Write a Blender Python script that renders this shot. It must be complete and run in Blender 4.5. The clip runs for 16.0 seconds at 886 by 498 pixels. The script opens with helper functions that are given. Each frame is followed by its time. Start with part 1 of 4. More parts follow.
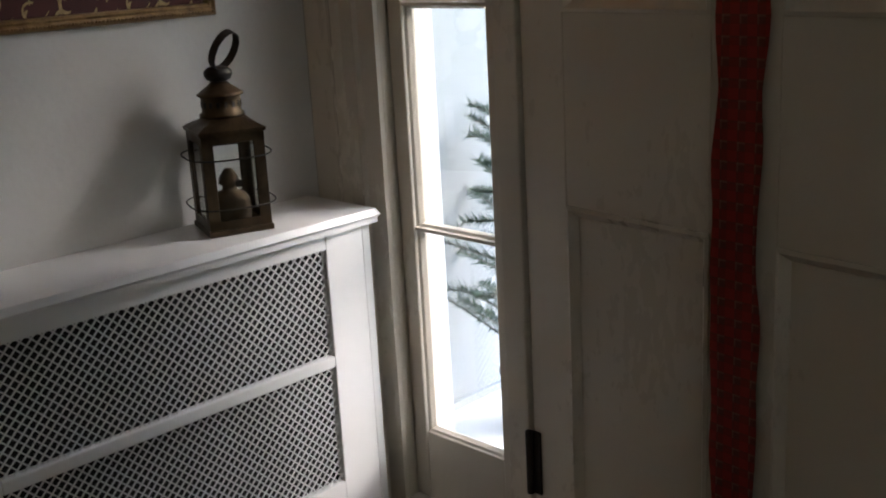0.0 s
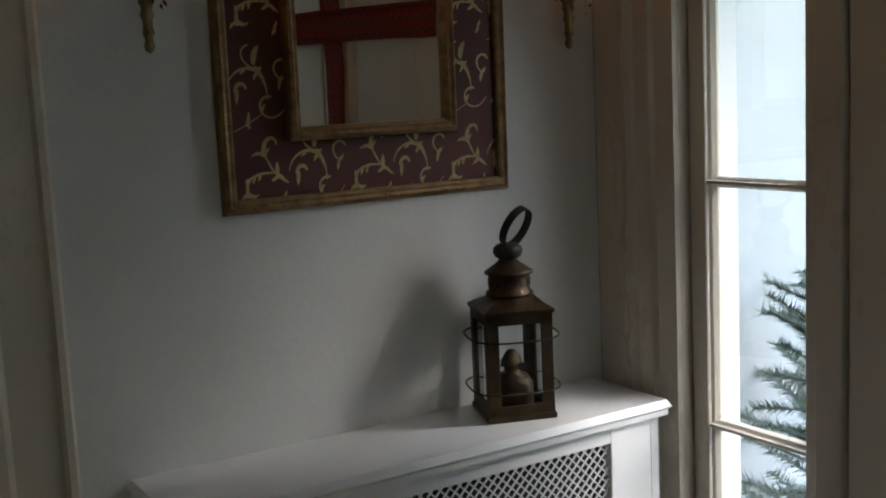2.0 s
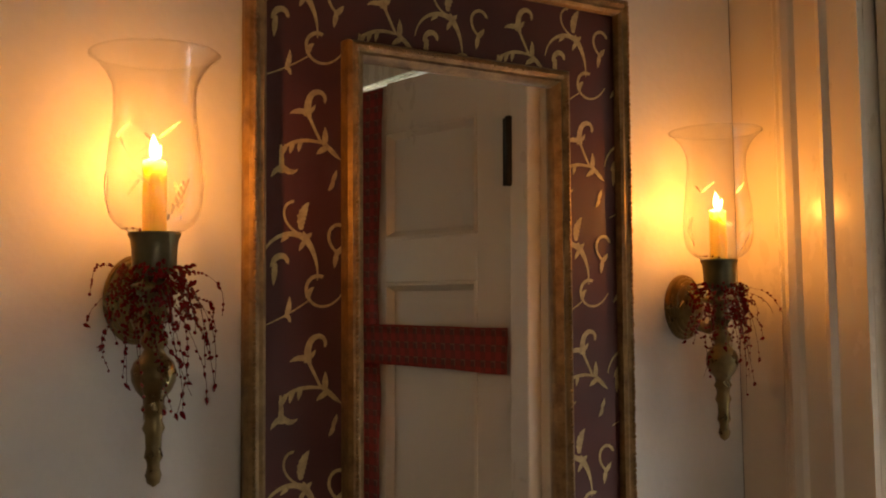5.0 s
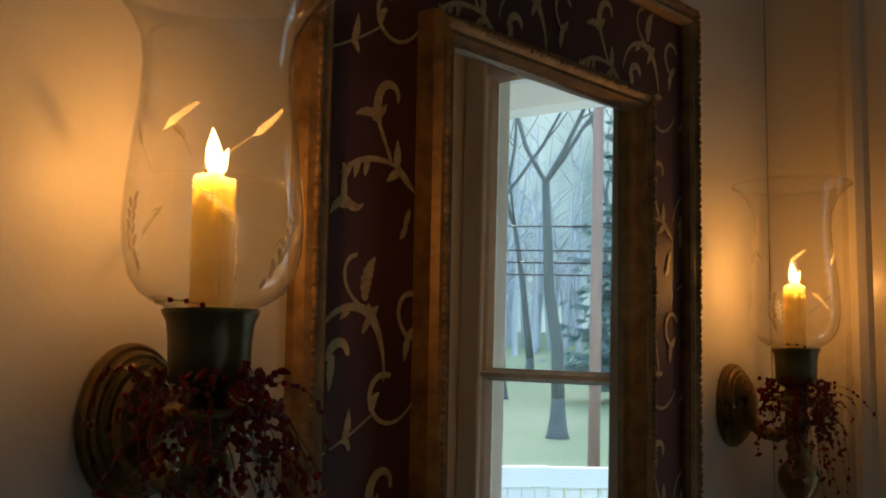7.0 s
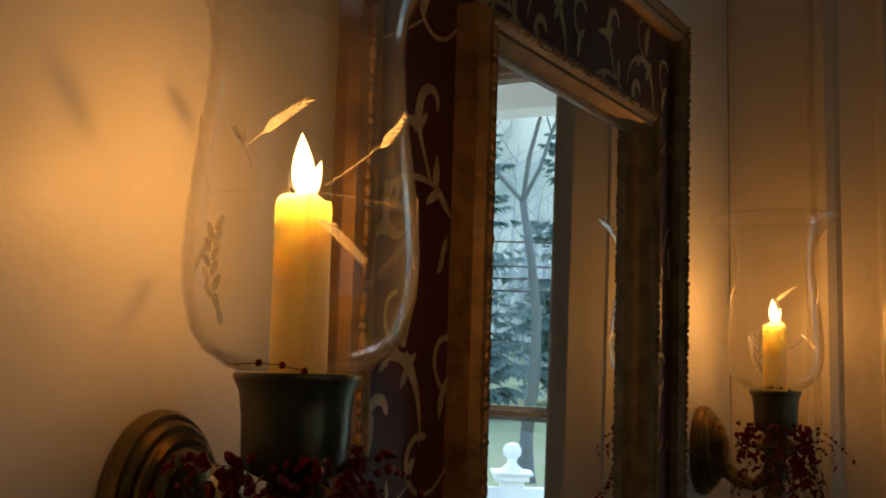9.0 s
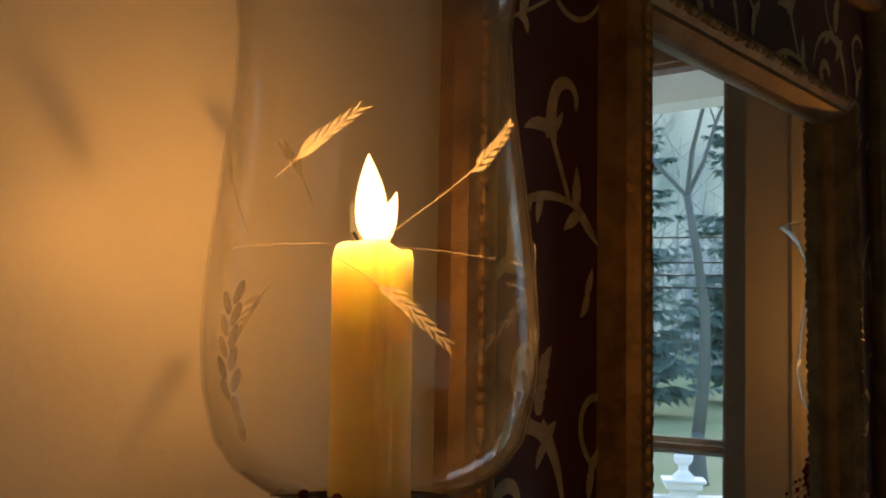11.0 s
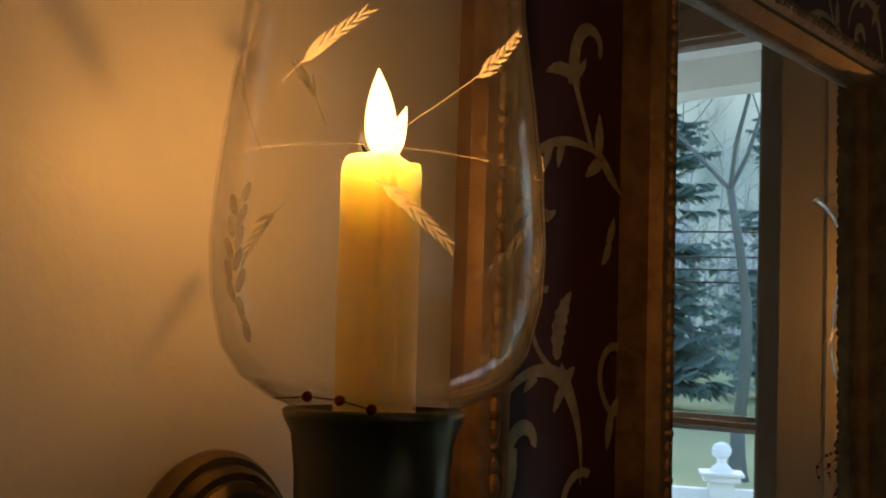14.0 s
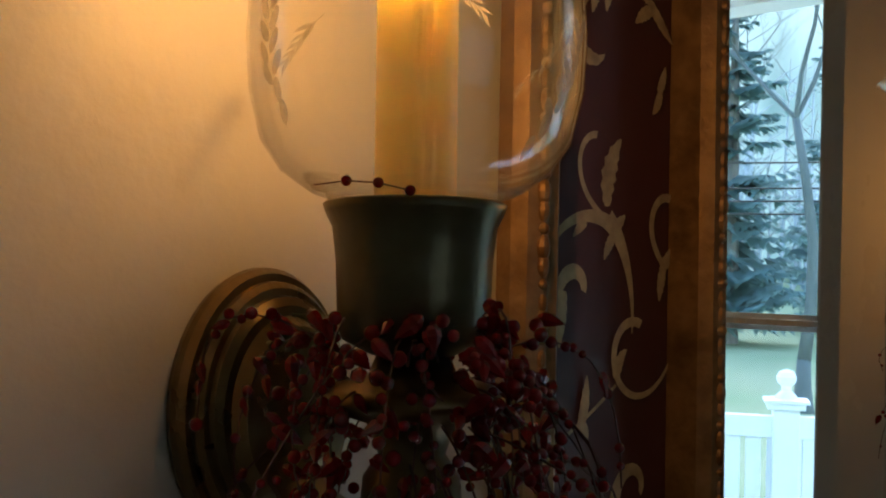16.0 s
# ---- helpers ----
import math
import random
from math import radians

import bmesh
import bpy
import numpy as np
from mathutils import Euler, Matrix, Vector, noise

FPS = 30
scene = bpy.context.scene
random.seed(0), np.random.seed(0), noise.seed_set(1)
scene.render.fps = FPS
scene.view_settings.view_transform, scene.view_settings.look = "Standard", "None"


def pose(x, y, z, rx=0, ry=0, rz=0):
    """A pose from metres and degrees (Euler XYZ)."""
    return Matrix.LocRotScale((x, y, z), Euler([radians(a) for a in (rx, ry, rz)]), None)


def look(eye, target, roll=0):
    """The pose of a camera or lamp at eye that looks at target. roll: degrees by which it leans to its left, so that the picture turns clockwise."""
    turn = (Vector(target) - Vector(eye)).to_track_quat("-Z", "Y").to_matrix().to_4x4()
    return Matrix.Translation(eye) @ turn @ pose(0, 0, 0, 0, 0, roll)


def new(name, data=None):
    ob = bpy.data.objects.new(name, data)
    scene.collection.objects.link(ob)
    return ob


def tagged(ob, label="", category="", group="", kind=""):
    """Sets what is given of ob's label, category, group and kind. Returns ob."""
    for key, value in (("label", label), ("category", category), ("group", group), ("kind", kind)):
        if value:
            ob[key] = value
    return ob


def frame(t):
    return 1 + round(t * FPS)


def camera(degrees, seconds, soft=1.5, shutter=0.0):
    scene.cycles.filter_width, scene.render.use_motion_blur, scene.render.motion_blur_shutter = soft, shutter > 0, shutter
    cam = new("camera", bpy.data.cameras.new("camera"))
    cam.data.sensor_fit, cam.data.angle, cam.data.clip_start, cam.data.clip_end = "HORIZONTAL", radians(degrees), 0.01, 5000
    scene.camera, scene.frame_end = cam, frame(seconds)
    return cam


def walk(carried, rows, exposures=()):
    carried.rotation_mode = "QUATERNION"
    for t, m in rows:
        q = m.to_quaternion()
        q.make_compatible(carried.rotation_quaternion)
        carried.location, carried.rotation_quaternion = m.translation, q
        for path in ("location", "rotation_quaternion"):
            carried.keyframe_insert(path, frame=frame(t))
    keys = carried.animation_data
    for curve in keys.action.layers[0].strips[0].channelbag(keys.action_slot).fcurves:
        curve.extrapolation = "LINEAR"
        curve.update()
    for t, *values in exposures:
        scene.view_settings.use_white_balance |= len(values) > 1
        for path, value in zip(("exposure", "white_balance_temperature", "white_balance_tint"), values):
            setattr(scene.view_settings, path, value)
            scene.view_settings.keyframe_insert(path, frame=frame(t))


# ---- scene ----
cam = camera(43.5, 16.0, 1.9)
PATH = [
    (0.00, -1.4314, -1.8295, 1.2933, 74.53, 3.07, -45.40),
    (0.50, -1.4307, -1.8156, 1.2955, 74.69, 2.65, -42.33),
    (1.00, -1.4230, -1.7960, 1.2810, 76.56, 3.13, -38.55),
    (1.50, -1.4199, -1.7501, 1.3041, 79.52, 3.08, -34.09),
    (2.00, -1.3808, -1.6624, 1.3577, 82.06, 2.69, -32.22),
    (2.50, -1.3627, -1.5430, 1.4116, 84.55, 2.37, -33.01),
    (3.00, -1.3469, -1.4273, 1.4464, 87.08, 2.96, -34.52),
    (3.50, -1.2841, -1.3330, 1.4828, 89.48, 1.50, -31.54),
    (4.00, -1.2107, -1.2646, 1.5428, 92.24, 1.44, -28.10),
    (4.50, -1.1947, -1.1835, 1.5761, 91.77, 1.66, -30.73),
    (5.00, -1.2202, -1.1080, 1.5768, 94.06, 0.78, -33.18),
    (7.30, -1.2440, -0.5126, 1.6463, 95.38, -0.55, -52.90),
    (7.50, -1.2672, -0.5080, 1.6407, 94.95, -0.79, -54.60),
    (8.00, -1.3093, -0.4459, 1.6586, 93.54, -2.27, -60.25),
    (8.50, -1.2785, -0.3896, 1.6595, 94.11, -1.48, -61.65),
    (9.00, -1.2210, -0.3554, 1.6696, 96.49, -1.18, -59.89),
    (9.50, -1.1805, -0.3410, 1.6844, 96.33, -0.28, -56.97),
    (10.00, -1.1020, -0.2875, 1.6948, 96.79, 0.35, -54.31),
    (12.30, -1.1026, -0.3087, 1.7049, 95.18, -1.39, -49.59),
    (12.50, -1.1009, -0.3070, 1.7047, 94.89, -1.32, -49.49),
    (13.00, -1.0978, -0.3068, 1.7043, 94.17, -1.37, -49.49),
    (13.50, -1.0972, -0.3056, 1.6990, 94.28, -1.45, -49.37),
    (14.00, -1.0955, -0.3026, 1.6817, 95.90, -1.41, -49.40),
    (14.50, -1.0907, -0.3000, 1.6630, 97.11, -1.05, -49.66),
    (15.00, -1.0878, -0.2967, 1.6534, 96.18, -0.68, -49.44),
    (15.50, -1.0863, -0.2997, 1.6493, 94.50, -0.78, -48.68),
    (16.00, -1.0872, -0.3036, 1.6432, 92.65, -0.75, -46.20),
]
EXPOSURES = [(0.0, 1.55, 6900, 17), (1.5, 1.35, 6550, 12), (2.2, 1.58, 6600, 12), (3.0, 2.08, 7000, 15), (4.0, 2.52, 9000, 28), (5.0, 2.55, 9000, 28), (7.3, 0.92, 6700, 10),
             (8.5, 0.92, 6700, 10), (10.0, 0.75, 6900, 13), (12.3, 0.27, 6900, 10), (13.8, 0.36, 6800, 10), (14.5, 0.68, 6400, 9), (15.4, 1.25, 6000, 8), (16.0, 1.30, 5900, 6)]
walk(cam, [(t, pose(*p)) for t, *p in PATH], EXPOSURES)

# ---- world and lights ----
world = bpy.data.worlds.new("overcast_sky")
world.use_nodes = True
scene.world = world
_n = world.node_tree.nodes
_bg = _n["Background"]
_sky = _n.new("ShaderNodeTexSky")
_sky.sky_type = "NISHITA"
_sky.sun_disc = False
_sky.sun_elevation = radians(27)
_sky.sun_rotation = radians(125)
_sky.dust_density = 1.0
_sky.ozone_density = 1.5
world.node_tree.links.new(_sky.outputs[0], _bg.inputs[0])
_bg.inputs[1].default_value = 0.50
_sd = bpy.data.lights.new("sun", "SUN")
_sd.energy, _sd.angle, _sd.color = 1.2, radians(25), (0.97, 0.98, 1.0)
_so = new("sun", _sd)
_so.matrix_world = look((0, 0, 0), (-0.72, 0.50, -0.45))


# ---- materials ----
def nodes_of(name):
    m = bpy.data.materials.new(name)
    m.use_nodes = True
    nt = m.node_tree
    return m, nt.nodes, nt.links, nt.nodes["Principled BSDF"]


def tex(nodes, links, kind, scale, detail=4.0, coord="Object", stretch=(1, 1, 1)):
    tc = nodes.new("ShaderNodeTexCoord")
    mp = nodes.new("ShaderNodeMapping")
    mp.inputs["Scale"].default_value = stretch
    links.new(tc.outputs[coord], mp.inputs[0])
    t = nodes.new(kind)
    t.inputs["Scale"].default_value = scale
    if "Detail" in t.inputs:
        t.inputs["Detail"].default_value = detail
    links.new(mp.outputs[0], t.inputs["Vector"])
    return t


def ramp(nodes, links, source, stops):
    r = nodes.new("ShaderNodeValToRGB")
    e = r.color_ramp.elements
    while len(e) < len(stops):
        e.new(0.5)
    for k, (p, c) in zip(e, stops):
        k.position, k.color = p, (*c, 1)
    links.new(source, r.inputs[0])
    return r


def surface(name, a, b, scale=6.0, rough=(0.4, 0.6), bump=0.1, fine=60.0, metal=0.0, dist=0.002, stretch=(1, 1, 1), coat=0.0, spec=0.5):
    """A surface with broad colour drift and a fine grain."""
    m, n, l, p = nodes_of(name)
    t1 = tex(n, l, "ShaderNodeTexNoise", scale, 5.0, stretch=stretch)
    t2 = tex(n, l, "ShaderNodeTexNoise", fine, 6.0, stretch=stretch)
    mix = n.new("ShaderNodeMath")
    mix.operation = "MULTIPLY_ADD"
    l.new(t2.outputs[0], mix.inputs[0])
    mix.inputs[1].default_value = 0.35
    l.new(t1.outputs[0], mix.inputs[2])
    r = ramp(n, l, mix.outputs[0], [(0.4, a), (0.95, b)])
    l.new(r.outputs[0], p.inputs["Base Color"])
    mr = n.new("ShaderNodeMapRange")
    mr.inputs["From Min"].default_value, mr.inputs["From Max"].default_value = 0.4, 0.95
    mr.inputs["To Min"].default_value, mr.inputs["To Max"].default_value = rough
    l.new(mix.outputs[0], mr.inputs[0])
    l.new(mr.outputs[0], p.inputs["Roughness"])
    p.inputs["Metallic"].default_value = metal
    p.inputs["Coat Weight"].default_value = coat
    p.inputs["Specular IOR Level"].default_value = spec
    bp = n.new("ShaderNodeBump")
    bp.inputs["Strength"].default_value, bp.inputs["Distance"].default_value = bump, dist
    l.new(t2.outputs[0], bp.inputs["Height"])
    l.new(bp.outputs[0], p.inputs["Normal"])
    return m


WALL = surface("wall_paint", (0.61, 0.60, 0.57), (0.69, 0.68, 0.65), 3.0, (0.40, 0.52), 0.42, 75.0, dist=0.0015)
TRIM = surface("cream_gloss_paint", (0.59, 0.535, 0.445), (0.61, 0.555, 0.46), 2.0, (0.25, 0.31), 0.03, 55.0, dist=0.0006, stretch=(1, 1, 0.5))
WHITE = surface("white_satin_paint", (0.745, 0.745, 0.73), (0.785, 0.785, 0.77), 5.0, (0.28, 0.36), 0.1, 50.0, dist=0.001)
CEIL = surface("ceiling_paint", (0.7, 0.69, 0.66), (0.78, 0.77, 0.74), 3.0, (0.6, 0.8), 0.2, 80.0)
FLOORWOOD = surface("oak_floor", (0.16, 0.075, 0.03), (0.30, 0.16, 0.07), 9.0, (0.25, 0.45), 0.2, 60.0, stretch=(8, 1, 1))
GILT = surface("antique_gilt", (0.13, 0.072, 0.032), (0.36, 0.225, 0.10), 55.0, (0.36, 0.58), 0.5, 200.0, metal=0.55, dist=0.0014)
BURG = surface("burgundy_paper", (0.058, 0.010, 0.009), (0.096, 0.018, 0.015), 12.0, (0.5, 0.65), 0.2, 300.0, dist=0.0004)
SCROLL = surface("ochre_print", (0.30, 0.195, 0.08), (0.60, 0.43, 0.20), 110.0, (0.45, 0.6), 0.2, 300.0, dist=0.0004)
BRASS = surface("aged_brass", (0.11, 0.078, 0.038), (0.28, 0.20, 0.095), 30.0, (0.22, 0.42), 0.25, 150.0, metal=0.9, dist=0.0008)
CUP = surface("dark_patinated_brass", (0.075, 0.068, 0.040), (0.17, 0.15, 0.088), 30.0, (0.26, 0.42), 0.25, 150.0, metal=0.85, dist=0.0008)
LANTERN = surface("tarnished_copper_brass", (0.040, 0.029, 0.019), (0.105, 0.072, 0.040), 25.0, (0.35, 0.6), 0.4, 120.0, metal=0.85, dist=0.0015)
IRON = surface("black_iron", (0.018, 0.017, 0.016), (0.045, 0.04, 0.036), 30.0, (0.45, 0.65), 0.3, 150.0, metal=0.6, dist=0.0008)
DARK = surface("near_black_backing", (0.012, 0.012, 0.012), (0.03, 0.029, 0.028), 8.0, (0.7, 0.9), 0.2, 60.0)
BERRY = surface("red_glass_berry", (0.13, 0.002, 0.004), (0.31, 0.006, 0.009), 200.0, (0.08, 0.18), 0.1, 500.0, spec=0.6)
BERRY.node_tree.nodes["Principled BSDF"].inputs["Transmission Weight"].default_value = 0.22
WIRE = surface("dark_red_wire", (0.06, 0.015, 0.012), (0.10, 0.03, 0.02), 80.0, (0.5, 0.6), 0.1, 300.0)
ETCH, _n, _l, _p = nodes_of("etched_glass_wheat")
_tr, _tl, _mx = _n.new("ShaderNodeBsdfTransparent"), _n.new("ShaderNodeBsdfTranslucent"), _n.new("ShaderNodeMixShader")
_tl.inputs[0].default_value = (0.85, 0.82, 0.75, 1)
_mx.inputs[0].default_value = 0.27
_l.new(_tr.outputs[0], _mx.inputs[1])
_l.new(_tl.outputs[0], _mx.inputs[2])
_l.new(_mx.outputs[0], _n["Material Output"].inputs[0])
FROST, _n, _l, _p = nodes_of("frosted_glass_leaf")
_tr, _df, _mx = _n.new("ShaderNodeBsdfTransparent"), _n.new("ShaderNodeBsdfDiffuse"), _n.new("ShaderNodeMixShader")
_t = tex(_n, _l, "ShaderNodeTexNoise", 900.0, 3.0)
_r = ramp(_n, _l, _t.outputs[0], [(0.3, (0.55, 0.53, 0.50)), (0.7, (0.75, 0.73, 0.70))])
_l.new(_r.outputs[0], _df.inputs[0])
_mx.inputs[0].default_value = 0.38
_l.new(_tr.outputs[0], _mx.inputs[1])
_l.new(_df.outputs[0], _mx.inputs[2])
_l.new(_mx.outputs[0], _n["Material Output"].inputs[0])
# white porch wall: its shade is put into a darker blue-grey base
PORCHSHADE = surface("shaded_white_boards", (0.36, 0.40, 0.42), (0.43, 0.47, 0.49), 3.0, (0.5, 0.7), 0.2, 40.0)
PORCHWHITE = surface("weathered_white_boards", (0.72, 0.74, 0.75), (0.82, 0.83, 0.84), 3.0, (0.5, 0.7), 0.2, 40.0)
GRASS = surface("winter_lawn", (0.19, 0.27, 0.11), (0.36, 0.36, 0.21), 0.25, (0.85, 0.95), 0.5, 20.0, dist=0.02)
BARK = surface("grey_bark", (0.09, 0.09, 0.08), (0.19, 0.18, 0.165), 3.0, (0.85, 0.95), 0.8, 12.0, dist=0.03, stretch=(1, 1, 0.25))
# bark of the lawn trees, with a bluish haze tint mixed into the colour
HAZEBARK = surface("haze_tinted_bark", (0.075, 0.09, 0.088), (0.135, 0.15, 0.145), 3.0, (0.85, 0.95), 0.8, 12.0, dist=0.03, stretch=(1, 1, 0.25))
# needle green is paled in the base colour to show the mist before it
NEEDLE = surface("haze_paled_needles", (0.17, 0.25, 0.25), (0.25, 0.34, 0.33), 2.0, (0.6, 0.8), 0.3, 30.0, dist=0.01)
YEW = surface("evergreen_needles", (0.018, 0.052, 0.032), (0.045, 0.10, 0.058), 20.0, (0.4, 0.6), 0.2, 200.0, dist=0.001)
POLEWOOD = surface("red_brown_pole", (0.20, 0.12, 0.10), (0.34, 0.22, 0.18), 2.0, (0.8, 0.9), 0.5, 20.0, stretch=(1, 1, 0.1))
# distant wood, its base colour lightened to blue-grey in place of haze
FARWOOD = surface("haze_paled_wood", (0.34, 0.37, 0.39), (0.44, 0.47, 0.49), 1.0, (0.9, 1.0), 0.2, 10.0)

# spruce needles let some light through
_n, _l = NEEDLE.node_tree.nodes, NEEDLE.node_tree.links
_tl, _mx = _n.new("ShaderNodeBsdfTranslucent"), _n.new("ShaderNodeMixShader")
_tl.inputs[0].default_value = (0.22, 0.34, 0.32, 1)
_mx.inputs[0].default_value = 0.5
_l.new(_n["Principled BSDF"].outputs[0], _mx.inputs[1])
_l.new(_tl.outputs[0], _mx.inputs[2])
_l.new(_mx.outputs[0], _n["Material Output"].inputs[0])

# wax that glows through near its own flame
WAX, _n, _l, _p = nodes_of("ivory_wax")
_t = tex(_n, _l, "ShaderNodeTexNoise", 60.0, 4.0)
_r = ramp(_n, _l, _t.outputs[0], [(0.3, (0.985, 0.53, 0.23)), (0.8, (0.99, 0.60, 0.30))])
_l.new(_r.outputs[0], _p.inputs["Base Color"])
_p.inputs["Roughness"].default_value = 0.42
_p.inputs["Subsurface Weight"].default_value = 1.0
_p.inputs["Subsurface Radius"].default_value = (0.85, 0.52, 0.27)
_p.inputs["Subsurface Scale"].default_value = 0.17

FLAME, _n, _l, _p = nodes_of("candle_flame")
_p.inputs["Base Color"].default_value = (1, 0.6, 0.2, 1)
_p.inputs["Emission Color"].default_value = (1.0, 0.62, 0.24, 1)
_p.inputs["Emission Strength"].default_value = 3.6

# backdrop of a distant wooded hillside: mist and daylight painted as emission, paler upward
MIST, _n, _l, _p = nodes_of("glowing_mist_backdrop")
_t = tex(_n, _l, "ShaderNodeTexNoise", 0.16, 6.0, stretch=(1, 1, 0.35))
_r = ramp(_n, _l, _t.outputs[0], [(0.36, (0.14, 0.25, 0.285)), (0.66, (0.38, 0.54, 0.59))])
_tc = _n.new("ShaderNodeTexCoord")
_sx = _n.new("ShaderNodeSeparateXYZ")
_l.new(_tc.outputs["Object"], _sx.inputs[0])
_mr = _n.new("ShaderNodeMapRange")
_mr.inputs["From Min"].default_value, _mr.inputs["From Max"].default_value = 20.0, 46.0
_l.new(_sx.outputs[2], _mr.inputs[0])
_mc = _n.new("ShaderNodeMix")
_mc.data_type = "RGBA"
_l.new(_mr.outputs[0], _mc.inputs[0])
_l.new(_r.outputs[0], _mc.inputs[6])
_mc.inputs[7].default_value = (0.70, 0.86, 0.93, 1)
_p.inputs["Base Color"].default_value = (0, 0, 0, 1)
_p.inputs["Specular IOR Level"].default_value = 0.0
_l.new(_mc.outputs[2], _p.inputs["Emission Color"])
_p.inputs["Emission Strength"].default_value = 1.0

MIRROR, _n, _l, _p = nodes_of("mirror_silver")
_p.inputs["Base Color"].default_value = (0.86, 0.87, 0.85, 1)
_p.inputs["Metallic"].default_value = 1.0
_p.inputs["Roughness"].default_value = 0.008


def clear_glass(name, tint):
    m, n, l, p = nodes_of(name)
    p.inputs["Base Color"].default_value = (*tint, 1)
    p.inputs["Transmission Weight"].default_value = 1.0
    p.inputs["Roughness"].default_value = 0.0
    p.inputs["IOR"].default_value = 1.45
    t = tex(n, l, "ShaderNodeTexNoise", 14.0, 2.0)
    bp = n.new("ShaderNodeBump")
    bp.inputs["Strength"].default_value, bp.inputs["Distance"].default_value = 0.03, 0.002
    l.new(t.outputs[0], bp.inputs["Height"])
    l.new(bp.outputs[0], p.inputs["Normal"])
    return m


# thin blown glass: clear straight through, glossy towards its edges
GLASS, _n, _l, _p = nodes_of("clear_blown_glass")
_tr, _gl, _mx, _fr = _n.new("ShaderNodeBsdfTransparent"), _n.new("ShaderNodeBsdfGlossy"), _n.new("ShaderNodeMixShader"), _n.new("ShaderNodeLayerWeight")
_tr.inputs[0].default_value = (0.985, 0.985, 0.98, 1)
_gl.inputs["Roughness"].default_value = 0.02
_fr.inputs["Blend"].default_value = 0.5
_pw, _ma = _n.new("ShaderNodeMath"), _n.new("ShaderNodeMath")
_pw.operation, _ma.operation = "POWER", "MULTIPLY_ADD"
_pw.inputs[1].default_value, _ma.inputs[1].default_value, _ma.inputs[2].default_value = 3.6, 0.75, 0.035
_l.new(_fr.outputs["Facing"], _pw.inputs[0])
_l.new(_pw.outputs[0], _ma.inputs[0])
_t = tex(_n, _l, "ShaderNodeTexNoise", 14.0, 2.0)
_b = _n.new("ShaderNodeBump")
_b.inputs["Strength"].default_value, _b.inputs["Distance"].default_value = 0.05, 0.002
_l.new(_t.outputs[0], _b.inputs["Height"])
_l.new(_b.outputs[0], _gl.inputs["Normal"])
_l.new(_ma.outputs[0], _mx.inputs[0])
_l.new(_tr.outputs[0], _mx.inputs[1])
_l.new(_gl.outputs[0], _mx.inputs[2])
_l.new(_mx.outputs[0], _n["Material Output"].inputs[0])
PANE = clear_glass("window_glass", (0.97, 1.0, 1.0))

# red tartan ribbon
PLAID, _n, _l, _p = nodes_of("red_tartan_ribbon")
_tc = _n.new("ShaderNodeTexCoord")
_sep = _n.new("ShaderNodeSeparateXYZ")
_l.new(_tc.outputs["Object"], _sep.inputs[0])


def stripes(axis, freq, duty):
    a = _n.new("ShaderNodeMath")
    a.operation = "MULTIPLY"
    _l.new(_sep.outputs[axis], a.inputs[0])
    a.inputs[1].default_value = freq
    b = _n.new("ShaderNodeMath")
    b.operation = "FRACT"
    _l.new(a.outputs[0], b.inputs[0])
    c = _n.new("ShaderNodeMath")
    c.operation = "GREATER_THAN"
    _l.new(b.outputs[0], c.inputs[0])
    c.inputs[1].default_value = duty
    return c.outputs[0]


_sum = None
for _a, _f, _d, _w in ((1, 34.0, 0.55, 0.35), (2, 34.0, 0.55, 0.35), (1, 34.0, 0.90, 0.2), (2, 34.0, 0.90, 0.2)):
    _m = _n.new("ShaderNodeMath")
    _m.operation = "MULTIPLY_ADD"
    _l.new(stripes(_a, _f, _d), _m.inputs[0])
    _m.inputs[1].default_value = _w
    if _sum:
        _l.new(_sum, _m.inputs[2])
    else:
        _m.inputs[2].default_value = 0.0
    _sum = _m.outputs[0]
_r = ramp(_n, _l, _sum, [(0.0, (0.50, 0.055, 0.045)), (0.35, (0.36, 0.05, 0.04)), (0.7, (0.22, 0.06, 0.05)), (1.0, (0.40, 0.17, 0.12))])
_l.new(_r.outputs[0], _p.inputs["Base Color"])
_p.inputs["Roughness"].default_value = 0.75
_t = tex(_n, _l, "ShaderNodeTexNoise", 400.0, 2.0)
_b = _n.new("ShaderNodeBump")
_b.inputs["Strength"].default_value, _b.inputs["Distance"].default_value = 0.3, 0.0006
_l.new(_t.outputs[0], _b.inputs["Height"])
_l.new(_b.outputs[0], _p.inputs["Normal"])


# ---- mesh helpers ----
def part(name, bm, material, parent=None, label="", smooth=False):
    me = bpy.data.meshes.new(name)
    bmesh.ops.recalc_face_normals(bm, faces=bm.faces[:])
    if smooth:
        for f in bm.faces:
            f.smooth = True
    bm.to_mesh(me)
    bm.free()
    me.materials.append(material)
    ob = new(name, me)
    if parent:
        ob.parent = parent
    if label:
        ob["label"] = label
    return ob


def thing(name, label, category, group="", kind=""):
    return tagged(new(name), label, category, group, kind)


def box(bm, lo, hi, bevel=0.0):
    v = [bm.verts.new((x, y, z)) for x in (lo[0], hi[0]) for y in (lo[1], hi[1]) for z in (lo[2], hi[2])]
    for q in ((0, 1, 3, 2), (4, 6, 7, 5), (0, 4, 5, 1), (2, 3, 7, 6), (0, 2, 6, 4), (1, 5, 7, 3)):
        bm.faces.new([v[i] for i in q])
    if bevel:
        es = {e for w in v for e in w.link_edges}
        bmesh.ops.bevel(bm, geom=list(es), offset=bevel, segments=2, affect="EDGES", profile=0.5)


